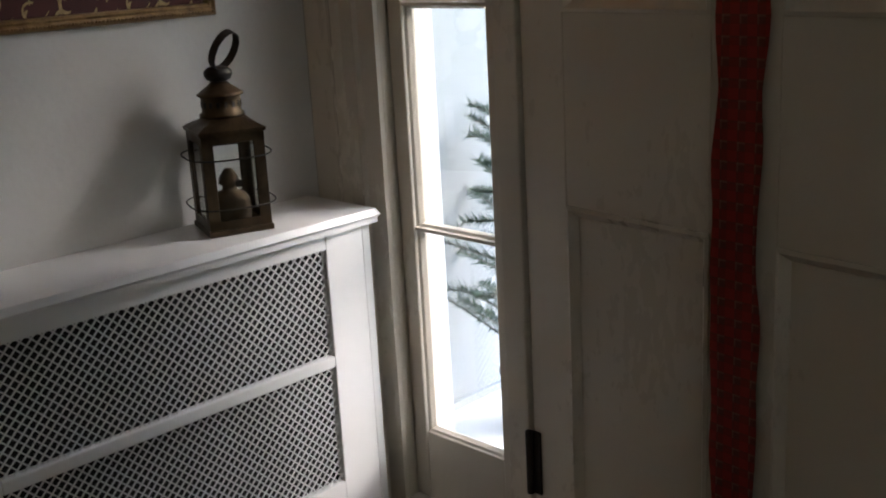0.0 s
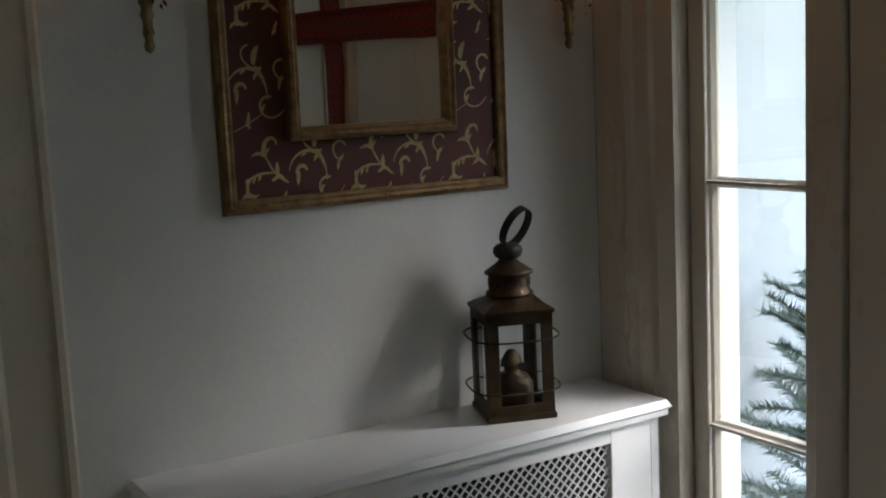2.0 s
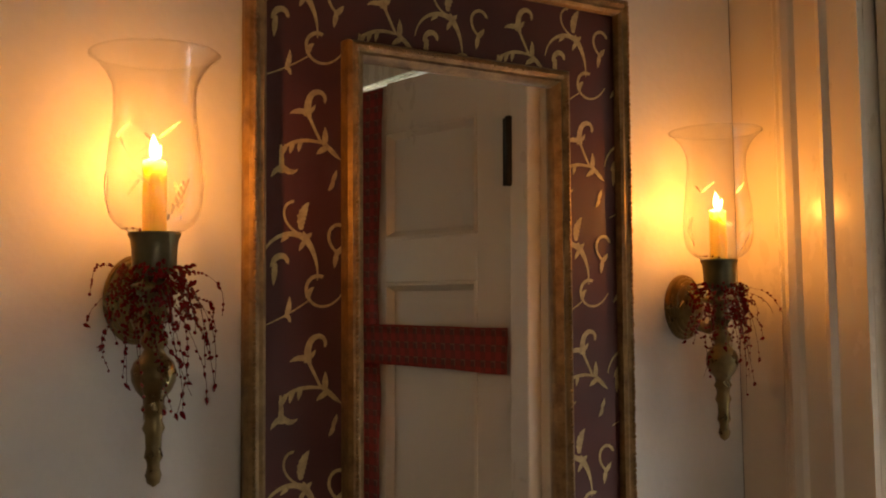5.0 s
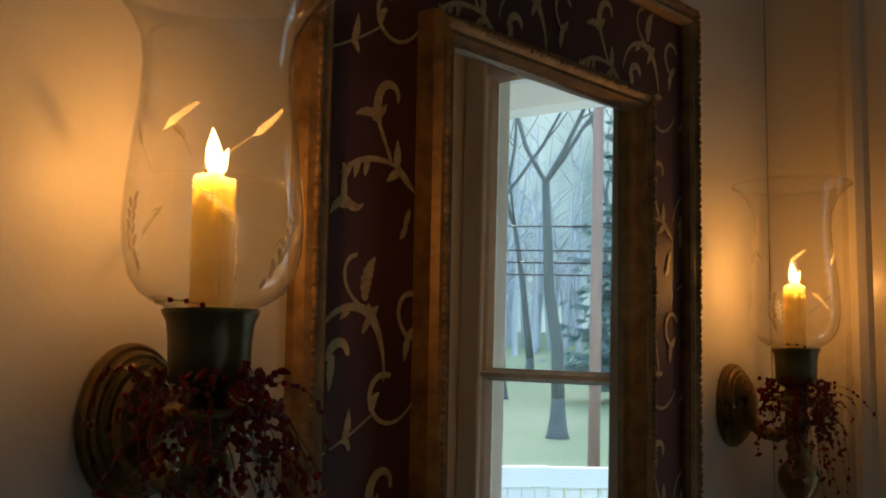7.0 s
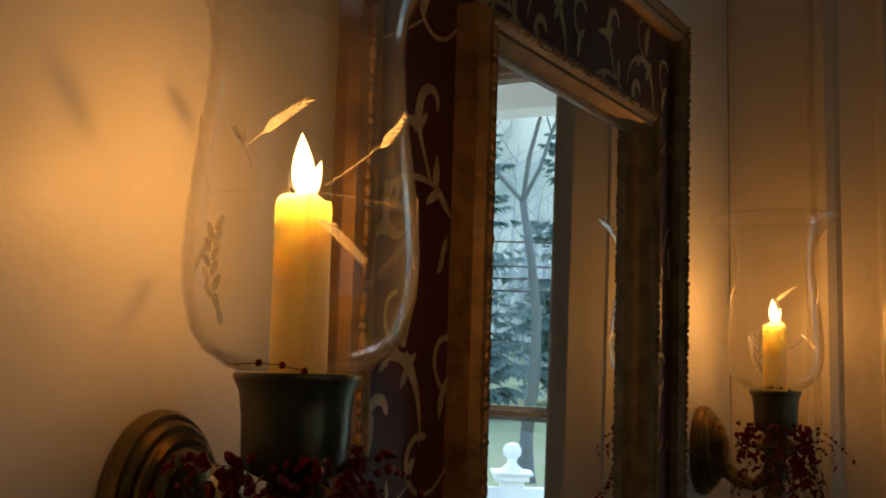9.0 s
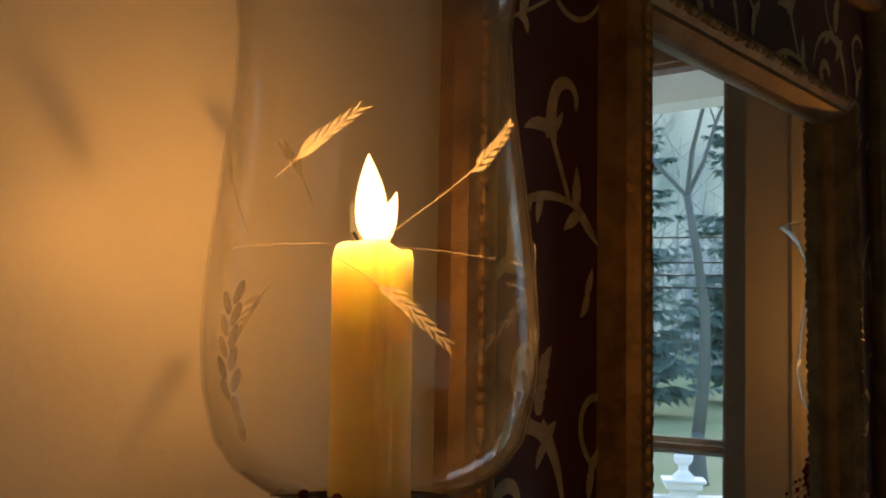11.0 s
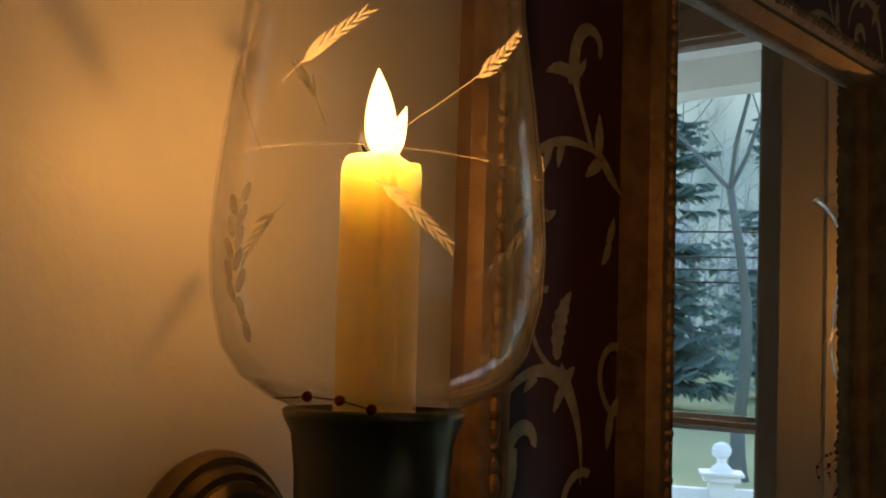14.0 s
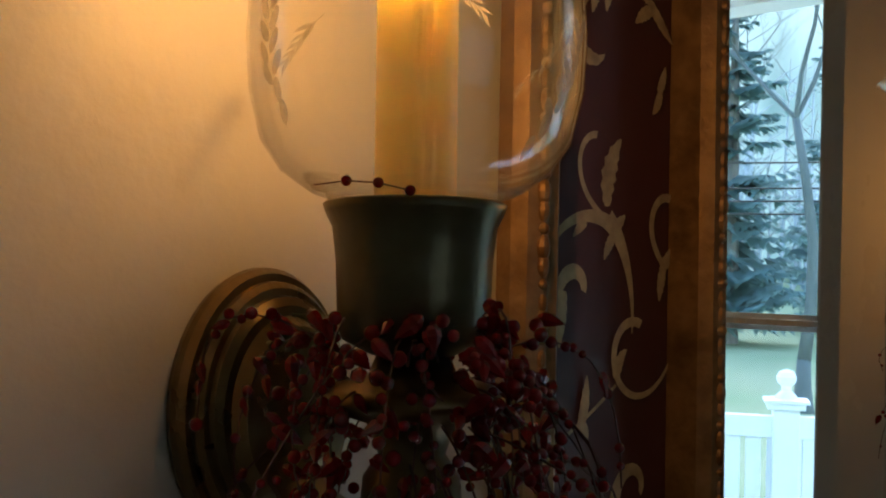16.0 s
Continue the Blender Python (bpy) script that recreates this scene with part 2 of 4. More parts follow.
def boxes(*items, bevel=0.0):
    bm = bmesh.new()
    for lo, hi in items:
        box(bm, lo, hi, bevel)
    return bm


def lathe(bm, prof, segs=32, at=(0, 0, 0), axis="z", close=False):
    """Turn (height, radius) pairs about an axis."""
    rings = []
    for h, r in prof:
        ring = []
        for k in range(segs):
            a = 2 * math.pi * k / segs
            c, s = r * math.cos(a), r * math.sin(a)
            p = (c, s, h) if axis == "z" else (c, -h, s)
            ring.append(bm.verts.new((at[0] + p[0], at[1] + p[1], at[2] + p[2])))
        rings.append(ring)
    for a, b in zip(rings, rings[1:]):
        for k in range(segs):
            bm.faces.new((a[k], a[(k + 1) % segs], b[(k + 1) % segs], b[k]))
    if close:
        for k in range(segs):
            bm.faces.new((rings[-1][k], rings[-1][(k + 1) % segs], rings[0][(k + 1) % segs], rings[0][k]))
    else:
        if prof[0][1] > 1e-6:
            bm.faces.new(rings[0][::-1])
        if prof[-1][1] > 1e-6:
            bm.faces.new(rings[-1])
    return bm


def tube(bm, pts, radii, segs=6):
    pts = [Vector(p) for p in pts]
    if not hasattr(radii, "__len__"):
        radii = [radii] * len(pts)
    rings = []
    side = Vector((0.31, 0.57, 0.76))
    for i, p in enumerate(pts):
        d = (pts[min(i + 1, len(pts) - 1)] - pts[max(i - 1, 0)]).normalized()
        u = d.cross(side)
        if u.length < 1e-3:
            u = d.cross(Vector((1, 0, 0)))
        u.normalize()
        w = d.cross(u)
        rings.append([bm.verts.new(p + radii[i] * (math.cos(2 * math.pi * k / segs) * u + math.sin(2 * math.pi * k / segs) * w)) for k in range(segs)])
    for a, b in zip(rings, rings[1:]):
        for k in range(segs):
            bm.faces.new((a[k], a[(k + 1) % segs], b[(k + 1) % segs], b[k]))
    bm.faces.new(rings[0][::-1])
    bm.faces.new(rings[-1])


def bead(bm, c, r, stretch=(1, 1, 1), segs=6, rings=4):
    top = bm.verts.new((c[0], c[1], c[2] + r * stretch[2]))
    bot = bm.verts.new((c[0], c[1], c[2] - r * stretch[2]))
    rows = []
    for i in range(1, rings):
        a = math.pi * i / rings
        rows.append([bm.verts.new((c[0] + r * stretch[0] * math.sin(a) * math.cos(2 * math.pi * k / segs),
                                   c[1] + r * stretch[1] * math.sin(a) * math.sin(2 * math.pi * k / segs),
                                   c[2] + r * stretch[2] * math.cos(a))) for k in range(segs)])
    for k in range(segs):
        bm.faces.new((top, rows[0][k], rows[0][(k + 1) % segs]))
        bm.faces.new((bot, rows[-1][(k + 1) % segs], rows[-1][k]))
        for a, b in zip(rows, rows[1:]):
            bm.faces.new((a[k], b[k], b[(k + 1) % segs], a[(k + 1) % segs]))


def sweep(bm, prof, path, closed=True):
    """Sweep a profile (list of (out, up)) round a rectangle of corners in one plane.
    path: list of (corner, out vector) with mitred out vectors; up is the plane's normal."""
    rings = []
    for c, out, up in path:
        rings.append([bm.verts.new(Vector(c) + a * Vector(out) + b * Vector(up)) for a, b in prof])
    pairs = list(zip(rings, rings[1:] + ([rings[0]] if closed else [])))
    if not closed:
        pairs = pairs[:len(rings) - 1]
    for a, b in pairs:
        for k in range(len(prof)):
            bm.faces.new((a[k], a[(k + 1) % len(prof)], b[(k + 1) % len(prof)], b[k]))
    if not closed:
        bm.faces.new(rings[0][::-1])
        bm.faces.new(rings[-1])


# ---- the shell of the hall ----
part("floor", boxes(((-2.7, -3.0, -0.12), (0.0, 0.0, 0.0))), FLOORWOOD)
tagged(bpy.data.objects["floor"], "polished brown wooden hall floor", "floor", kind="structure")
tagged(part("ceiling", boxes(((-2.7, -3.0, 2.46), (0.0, 0.0, 2.58))), CEIL), "plain off-white painted ceiling", "ceiling", kind="structure")
tagged(part("wall_north", boxes(((-2.7, -0.012, -0.12), (0.0, 0.14, 2.58))), WALL), "smooth pale grey painted plaster wall", "wall", kind="structure")
tagged(part("wall_west", boxes(((-2.84, -3.0, -0.12), (-2.7, 0.14, 2.58))), WALL), "pale grey painted plaster wall", "wall", kind="structure")
SX0, SX1, SZ0, SZ1 = -1.85, -0.55, 0.85, 2.15
tagged(part("wall_south", boxes(((-2.84, -3.14, -0.12), (SX0, -3.0, 2.58)), ((SX1, -3.14, -0.12), (0.14, -3.0, 2.58)), ((SX0, -3.14, -0.12), (SX1, -3.0, SZ0)), ((SX0, -3.14, SZ1), (SX1, -3.0, 2.58))), WALL), "pale grey painted plaster wall", "wall", kind="structure")
# window out of view, added as a fill for the hall's daylight
wsouth = thing("fill_window", "unseen cream-framed window added to fill the hall with daylight", "window", kind="structure")
for lo, hi in (((SX0, -3.10, SZ0), (SX0 + 0.04, -3.04, SZ1)), ((SX1 - 0.04, -3.10, SZ0), (SX1, -3.04, SZ1)), ((SX0 + 0.04, -3.10, SZ0), (SX1 - 0.04, -3.04, SZ0 + 0.04)), ((SX0 + 0.04, -3.10, SZ1 - 0.04), (SX1 - 0.04, -3.04, SZ1)), ((SX0 + 0.04, -3.09, 1.48), (SX1 - 0.04, -3.05, 1.52))):
    part("window_frame", boxes((lo, hi), bevel=0.003), TRIM, wsouth)
# unseen sheer blind, added to spread the fill light and dim its reflection
SHEER, _n, _l, _p = nodes_of("fill_blind_cloth")
_t = tex(_n, _l, "ShaderNodeTexNoise", 40.0, 3.0, stretch=(1, 1, 0.1))
_r = ramp(_n, _l, _t.outputs[0], [(0.3, (0.44, 0.42, 0.38)), (0.7, (0.50, 0.48, 0.44))])
_tl = _n.new("ShaderNodeBsdfTranslucent")
_l.new(_r.outputs[0], _tl.inputs[0])
_l.new(_tl.outputs[0], _n["Material Output"].inputs[0])
part("blind", boxes(((SX0 + 0.01, -3.030, SZ0 + 0.01), (SX1 - 0.01, -3.029, SZ1 - 0.01))), SHEER, wsouth, "unseen sheer cloth blind added to soften the fill light")
# east wall: solid pieces round the door and the two sidelights
Y1, Y2 = -0.235, -0.528          # sidelight opening
Y3, Y4 = -0.580, -1.492          # door opening
Y5 = -1.542                      # end of the door frame
HEAD = 2.09
bm = boxes(((0.0, Y1, -0.12), (0.14, 0.14, 2.58)), ((0.0, Y5, HEAD), (0.14, Y1, 2.58)), ((0.0, -3.0, -0.12), (0.14, Y5, 2.58)),
           ((0.0, Y2, -0.12), (0.14, Y1, 0.16)), ((0.0, Y4, -0.12), (0.14, Y3, 0.0)))
tagged(part("wall_east", bm, TRIM), "cream painted panelled entrance wall", "wall", kind="structure")
tagged(part("door_post", boxes(((-0.004, Y3, 0.0), (0.14, Y2, HEAD)), bevel=0.003), TRIM), "cream painted post between door and sidelight", "door post", kind="structure")
tagged(part("door_post", boxes(((-0.004, Y5, 0.0), (0.14, Y4, HEAD)), bevel=0.003), TRIM), "cream painted post between door and sidelight", "door post", kind="structure")
tagged(part("door_stop", boxes(((0.060, Y3 - 0.034, 0.0), (0.10, Y3 - 0.001, HEAD)), bevel=0.002), TRIM), "cream painted door stop", "door stop", kind="structure")
tagged(part("door_stop", boxes(((0.060, Y4 + 0.001, 2.050), (0.10, Y3 - 0.035, HEAD - 0.001)), bevel=0.002), TRIM), "cream painted stop over the door", "door stop", kind="structure")
tagged(part("trim", boxes(((0.064, Y1 - 0.005, 0.165), (0.1395, Y1 - 0.0005, 2.085))), PORCHWHITE), "white painted outer window reveal", "window reveal", kind="structure")
# upright mouldings between the corner and the sidelight
bm = bmesh.new()
prof = [(-0.095, 0.002), (-0.098, 0.012), (-0.104, 0.016), (-0.110, 0.013), (-0.113, 0.020), (-0.122, 0.024), (-0.130, 0.018), (-0.134, 0.010),
        (-0.170, 0.010), (-0.174, 0.018), (-0.182, 0.020), (-0.188, 0.012), (-0.2345, 0.012), (-0.2345, -0.003), (-0.095, -0.003)]
sweep(bm, [(y, u) for y, u in prof], [((0, 0, z), (0, 1, 0), (-1, 0, 0)) for z in (0.14, 2.20)], closed=False)
tagged(part("trim", bm, TRIM), "cream painted upright door casing moulding", "moulding", kind="structure")
tagged(part("trim", boxes(((-0.022, -1.92, HEAD), (-0.001, -0.095, 2.20)), bevel=0.004), TRIM), "cream painted header board over the door", "header trim", kind="structure")
tagged(part("baseboard", boxes(((-0.016, -0.55, 0.0), (-0.001, -0.014, 0.138)), bevel=0.004), TRIM), "cream painted baseboard", "baseboard", kind="structure")
tagged(part("baseboard", boxes(((-2.69, -0.028, 0.0), (-1.16, -0.0125, 0.16)), bevel=0.004), TRIM), "cream painted baseboard", "baseboard", kind="structure")
# open paint crack down the corner
bm = bmesh.new()
tube(bm, [(-0.0012 - 0.0012 * noise.noise((0, 0, k * 0.9)), -0.0130, 0.16 + 2.295 * k / 60) for k in range(61)], [0.0002 + 0.0006 * abs(noise.noise((3, 0, k * 1.7))) for k in range(61)], 5)
tagged(part("corner_crack", bm, IRON), "thin dark paint crack down the wall corner", "crack", kind="structure")
# casing where the north wall ends towards the next room
bm = bmesh.new()
sweep(bm, [(0.0, 0.0), (0.0, 0.016), (-0.006, 0.022), (-0.016, 0.022), (-0.022, 0.016), (-0.09, 0.014), (-0.10, 0.022), (-0.13, 0.022), (-0.13, 0.0)],
      [((-1.014, -0.0125, z), (1, 0, 0), (0, -1, 0)) for z in (0.0, 2.3)], closed=False)
tagged(part("trim", bm, TRIM), "cream painted upright doorway casing", "casing", kind="structure")


def sidelight(y1, y2):
    """A glazed sidelight of four panes between two jambs."""
    w = thing("window", "narrow cream-framed sidelight window with four panes beside the door", "sidelight window", kind="structure")
    gy1, gy2 = y1 - 0.040, y2 + 0.040
    zs = [0.314, 0.750, 1.185, 1.617, 2.050]
    part("sash_stile", boxes(((0.022, gy1, 0.162), (0.062, y1 - 0.001, 2.088)), bevel=0.004), TRIM, w)
    part("sash_stile", boxes(((0.022, y2 + 0.001, 0.162), (0.062, gy2, 2.088)), bevel=0.004), TRIM, w)
    part("bottom_rail", boxes(((0.024, gy2, 0.162), (0.060, gy1, zs[0])), bevel=0.003), TRIM, w)
    part("top_rail", boxes(((0.024, gy2, zs[4]), (0.060, gy1, 2.088)), bevel=0.003), TRIM, w)
    for z in zs[1:4]:
        bm = bmesh.new()
        sweep(bm, [(-0.009, 0.0), (-0.009, 0.006), (-0.004, 0.012), (-0.003, 0.020), (0.003, 0.020), (0.004, 0.012), (0.009, 0.006), (0.009, -0.012), (-0.009, -0.012)],
              [((0.044, y, z), (0, 0, 1), (-1, 0, 0)) for y in (gy1, gy2)], closed=False)
        part("muntin", bm, TRIM, w)
    for a, b in zip(zs, zs[1:]):
        p = part("pane", boxes(((0.044, gy2 - 0.002, a), (0.047, gy1 + 0.002, b))), PANE, w)
        p.visible_shadow = False
        bm = bmesh.new()
        g = 0.009
        c = [(gy1, a), (gy2, a), (gy2, b), (gy1, b)]
        o = [(-1, 1), (1, 1), (1, -1), (-1, -1)]
        sweep(bm, [(0, 0), (0, 0.014), (g * 0.5, 0.010), (g, 0.0)], [((0.043, y, z), (0, oy, oz), (-1, 0, 0)) for (y, z), (oy, oz) in zip(c, o)])
        part("glazing_bead", bm, TRIM, w)
    return w


window_1 = sidelight(Y1, Y2)
window_1.name = "window_1"


# ---- front door with ribbon, standing a little ajar ----
AJAR = Matrix.Translation((-0.002, Y3, 0)) @ pose(0, 0, 0, 0, 0, -6.0) @ Matrix.Translation((0.002, -Y3, 0))
def front_door():
    d = thing("door_1", "cream six-panel front door wrapped with a red tartan ribbon", "front door", kind="structure")
    x0, x1 = 0.004, 0.048
    ya, yb, top = Y3 - 0.005, Y4 + 0.005, 2.075
    yc = (ya + yb) / 2
    stile, mull = 0.098, 0.058
    zs = [(0.20, 0.855), (1.175, 1.65), (1.74, 1.97)]
    cols = [(ya - stile, yc + mull), (yc - mull, yb + stile)]
    part("stile", boxes(((x0, ya - stile, 0.008), (x1, ya, top)), bevel=0.002), TRIM, d)
    part("stile", boxes(((x0, yb, 0.008), (x1, yb + stile, top)), bevel=0.002), TRIM, d)
    part("mullion", boxes(((x0 + 0.0005, yc - mull, 0.012), (x1, yc + mull, top - 0.004)), bevel=0.002), TRIM, d)
    zr = [0.008] + [v for p in zs for v in p] + [top]
    for c0, c1 in cols:
        for k in range(0, len(zr), 2):
            part("rail", boxes(((x0 + 0.001, c1, zr[k]), (x1 - 0.001, c0, zr[k + 1])), bevel=0.002), TRIM, d)
        for a, b in zs:
            bm = bmesh.new()
            c = [(c0, a), (c1, a), (c1, b), (c0, b)]
            o = [(-1, 1), (1, 1), (1, -1), (-1, -1)]
            sweep(bm, [(0, -0.012), (0, 0.001), (0.006, 0.003), (0.012, -0.003), (0.018, -0.010), (0.018, -0.012)],
                  [((x0, y, z), (0, oy, oz), (-1, 0, 0)) for (y, z), (oy, oz) in zip(c, o)])
            part("panel_moulding", bm, TRIM, d)
            part("panel", boxes(((x0 + 0.011, c1 - 0.001, a - 0.001), (x1 - 0.011, c0 + 0.001, b + 0.001))), TRIM, d)
    for z in (0.285, 1.822):
        bm = bmesh.new()
        lathe(bm, [(0, 0.004), (0.002, 0.0075), (0.128, 0.0075), (0.130, 0.004)], 12, (-0.006, Y3 - 0.002, z))
        box(bm, (-0.001, Y3 - 0.024, z + 0.002), (0.0035, Y3 - 0.004, z + 0.128))
        part("hinge", bm, IRON, d, "black iron butt hinge")
    d.matrix_world = AJAR
    return d, yc, ya, yb


door_1, YC, YA, YB = front_door()


def ribbon_strip(bm, length, width, to_world, wobble):
    n = 60
    rows = []
    for i in range(n + 1):
        s = i / n * length
        e1 = wobble * noise.noise((s * 2.6, 3.1, 0.4)) + wobble * 0.4 * noise.noise((s * 9.0, 1.0, 7.0))
        e2 = wobble * noise.noise((s * 2.6, 3.4, 0.9)) + wobble * 0.4 * noise.noise((s * 9.0, 5.0, 2.0))
        row = []
        for k in range(5):
            u = k / 4
            w = -width / 2 + e1 + u * (width + e2 - e1)
            h = 0.004 + 0.003 * (noise.noise((s * 6.0, w * 20.0, 2.0)) + 0.6)
            row.append(bm.verts.new(to_world(s, w, h)))
        rows.append(row)
    for a, b in zip(rows, rows[1:]):
        for k in range(4):
            bm.faces.new((a[k], a[k + 1], b[k + 1], b[k]))
    bmesh.ops.solidify(bm, geom=bm.faces[:], thickness=-0.001)


rib = thing("door_ribbon", "red tartan cloth ribbon crossed over the front door", "ribbon")
rib.matrix_world = AJAR
bm = bmesh.new()
ribbon_strip(bm, 2.05, 0.084, lambda s, w, h: (0.004 - h, YC + w, 0.015 + s), 0.022)
part("upright_band", bm, PLAID, rib, smooth=True)
bm = bmesh.new()
ribbon_strip(bm, 0.90, 0.086, lambda s, w, h: (0.0035 - h - 0.006, YA - s, 1.520 + w), 0.005)
part("cross_band", bm, PLAID, rib, smooth=True)


# ---- radiator cover ----
def radiator_cover():
    c = thing("radiator_cover", "white wooden radiator cover with lattice grille against the wall", "radiator cover")
    xa, xb, yf, zt = -0.925, -0.040, -0.212, 0.769
    gx0, gx1 = -0.829, -0.153
    za, zm0, zm1, zb = 0.250, 0.498, 0.522, 0.738
    bm = bmesh.new()
    sweep(bm, [(0.0, 0.0), (0.014, 0.0), (0.014, 0.010), (0.020, 0.016), (0.016, 0.022), (0.012, 0.028), (0.0, 0.028), (-0.10, 0.028), (-0.10, 0.0)],
          [((xa, -0.014, zt), (-1, 0, 0), (0, 0, 1)), ((xa, yf, zt), (-1, -1, 0), (0, 0, 1)), ((xb, yf, zt), (0.8, -1, 0), (0, 0, 1)), ((xb, -0.014, zt), (0.8, 0, 0), (0, 0, 1))], closed=False)
    box(bm, (xa + 0.09, yf + 0.09, zt + 0.0005), (xb - 0.075, -0.014, zt + 0.0275))
    part("top_board", bm, WHITE, c)
    part("side_board", boxes(((xa, yf, 0.0), (xa + 0.02, -0.014, zt)), bevel=0.002), WHITE, c)
    part("side_board", boxes(((xb - 0.02, yf, 0.0), (xb, -0.030, zt)), bevel=0.002), WHITE, c)
    part("front_stile", boxes(((xa + 0.0205, yf - 0.001, 0.0), (gx0, yf + 0.018, zt)), bevel=0.002), WHITE, c)
    part("front_stile", boxes(((gx1, yf - 0.001, 0.0), (xb - 0.0205, yf + 0.018, zt)), bevel=0.002), WHITE, c)
    part("front_rail", boxes(((gx0, yf - 0.0005, zb), (gx1, yf + 0.018, zt)), bevel=0.001), WHITE, c)
    part("front_rail", boxes(((gx0, yf - 0.0015, zm0), (gx1, yf + 0.018, zm1)), bevel=0.003), WHITE, c)
    part("front_rail", boxes(((gx0, yf - 0.0005, 0.0), (gx1, yf + 0.018, za)), bevel=0.001), WHITE, c)
    pitch, half = 0.0185, 0.0013
    for a, b in ((za, zm0), (zm1, zb)):
        bm = bmesh.new()
        w, h = gx1 - gx0, b - a
        for sign in (1, -1):
            k = 0
            lo = -h if sign == 1 else 0.0
            s = lo
            while s < (w if sign == 1 else w + h):
                # strip runs along (1, sign), clipped to the opening
                if sign == 1:
                    u0, u1 = max(s, 0), min(s + h, w)
                    p0, p1 = (u0, u0 - s), (u1, u1 - s)
                else:
                    u0, u1 = max(s - h, 0), min(s, w)
                    p0, p1 = (u0, s - u0), (u1, s - u1)
                if u1 - u0 > 0.004:
                    o = 0.0 if sign == 1 else 0.0012
                    d = half * 0.7071
                    n = (-d * sign, d)
                    y0, y1 = yf + 0.006 + o, yf + 0.008 + o
                    v = []
                    for y in (y0, y1):
                        for (px, pz), q in ((p0, 1), (p1, 1), (p1, -1), (p0, -1)):
                            v.append(bm.verts.new((gx0 + px + q * n[0], y, a + pz + q * n[1])))
                    for f in ((0, 1, 2, 3), (7, 6, 5, 4), (0, 4, 5, 1), (2, 6, 7, 3)):
                        bm.faces.new([v[i] for i in f])
                s += pitch
                k += 1
        part("lattice_grille", bm, WHITE, c, "white criss-cross lattice grille")
    # near-black sheet in place of the shaded hollow behind the lattice
    part("backing", boxes(((xa + 0.022, yf + 0.03, 0.01), (xb - 0.022, yf + 0.034, zt - 0.002))), DARK, c, "near-black sheet standing in for shade behind the grille")
    return c


radiator_cover()


# ---- ship's lantern ----
def lantern():
    t = thing("lantern", "old tarnished brass ship's lantern with carrying ring on the radiator cover", "lantern")
    h = 0.058
    t.matrix_world = pose(-0.284, -0.108, 0.7975, 0, 0, -20)
    t.scale = (1.0, 1.0, 1.05)
    z1 = 0.176
    for sx in (-1, 1):
        for sy in (-1, 1):
            bm = bmesh.new()
            x0, x1 = sorted((sx * h, sx * (h - 0.021)))
            y0, y1 = sorted((sy * h, sy * (h - 0.003)))
            box(bm, (x0, y0, 0.010), (x1, y1, z1), 0.0008)
            x0, x1 = sorted((sx * h, sx * (h - 0.003)))
            y0, y1 = sorted((sy * (h - 0.0031), sy * (h - 0.021)))
            box(bm, (x0, y0, 0.010), (x1, y1, z1), 0.0008)
            part("corner_post", bm, LANTERN, t)
    part("base", boxes(((-h - 0.003, -h - 0.003, 0.0), (h + 0.003, h + 0.003, 0.0105)), bevel=0.002), LANTERN, t)
    bm = boxes(((-h, -h, z1 - 0.016), (h, -h + 0.003, z1)), ((-h, h - 0.003, z1 - 0.016), (h, h, z1)), ((-h, -h + 0.003, z1 - 0.016), (-h + 0.003, h - 0.003, z1)), ((h - 0.003, -h + 0.003, z1 - 0.016), (h, h - 0.003, z1)))
    part("upper_band", bm, LANTERN, t)
    bm = boxes(((-h, -h, 0.0105), (h, -h + 0.003, 0.026)), ((-h, -h + 0.003, 0.0105), (-h + 0.003, h - 0.003, 0.026)), ((h - 0.003, -h + 0.003, 0.0105), (h, h - 0.003, 0.026)))
    part("lower_band", bm, LANTERN, t)
    for nm, lo, hi in (("glass_pane", (-h + 0.010, -h + 0.0035, 0.0265), (h - 0.010, -h + 0.0055, z1 - 0.0165)),
                       ("glass_pane", (-h + 0.010, h - 0.0055, 0.0115), (h - 0.010, h - 0.0035, z1 - 0.0165)),
                       ("glass_pane", (-h + 0.0035, -h + 0.010, 0.0265), (-h + 0.0055, h - 0.010, z1 - 0.0165)),
                       ("glass_pane", (h - 0.0055, -h + 0.010, 0.0265), (h - 0.0035, h - 0.010, z1 - 0.0165))):
        p = part(nm, boxes((lo, hi)), PANE, t)
        p.visible_shadow = False
    # shoulder: square to round
    bm = bmesh.new()
    rows = []
    for k, (r, z, sq) in enumerate(((h + 0.003, z1, 1.0), (h + 0.004, z1 + 0.006, 1.0), (h - 0.004, z1 + 0.012, 0.85), (0.046, z1 + 0.019, 0.3), (0.0405, z1 + 0.024, 0.0))):
        ring = []
        for i in range(40):
            a = 2 * math.pi * i / 40
            c, s = math.cos(a), math.sin(a)
            m = max(abs(c), abs(s))
            f = sq / m + (1 - sq)
            ring.append(bm.verts.new((r * c * f, r * s * f, z)))
        rows.append(ring)
    for a, b in zip(rows, rows[1:]):
        for i in range(40):
            bm.faces.new((a[i], a[(i + 1) % 40], b[(i + 1) % 40], b[i]))
    bm.faces.new(rows[0][::-1])
    bm.faces.new(rows[-1])
    part("shoulder", bm, LANTERN, t)
    bm = bmesh.new()
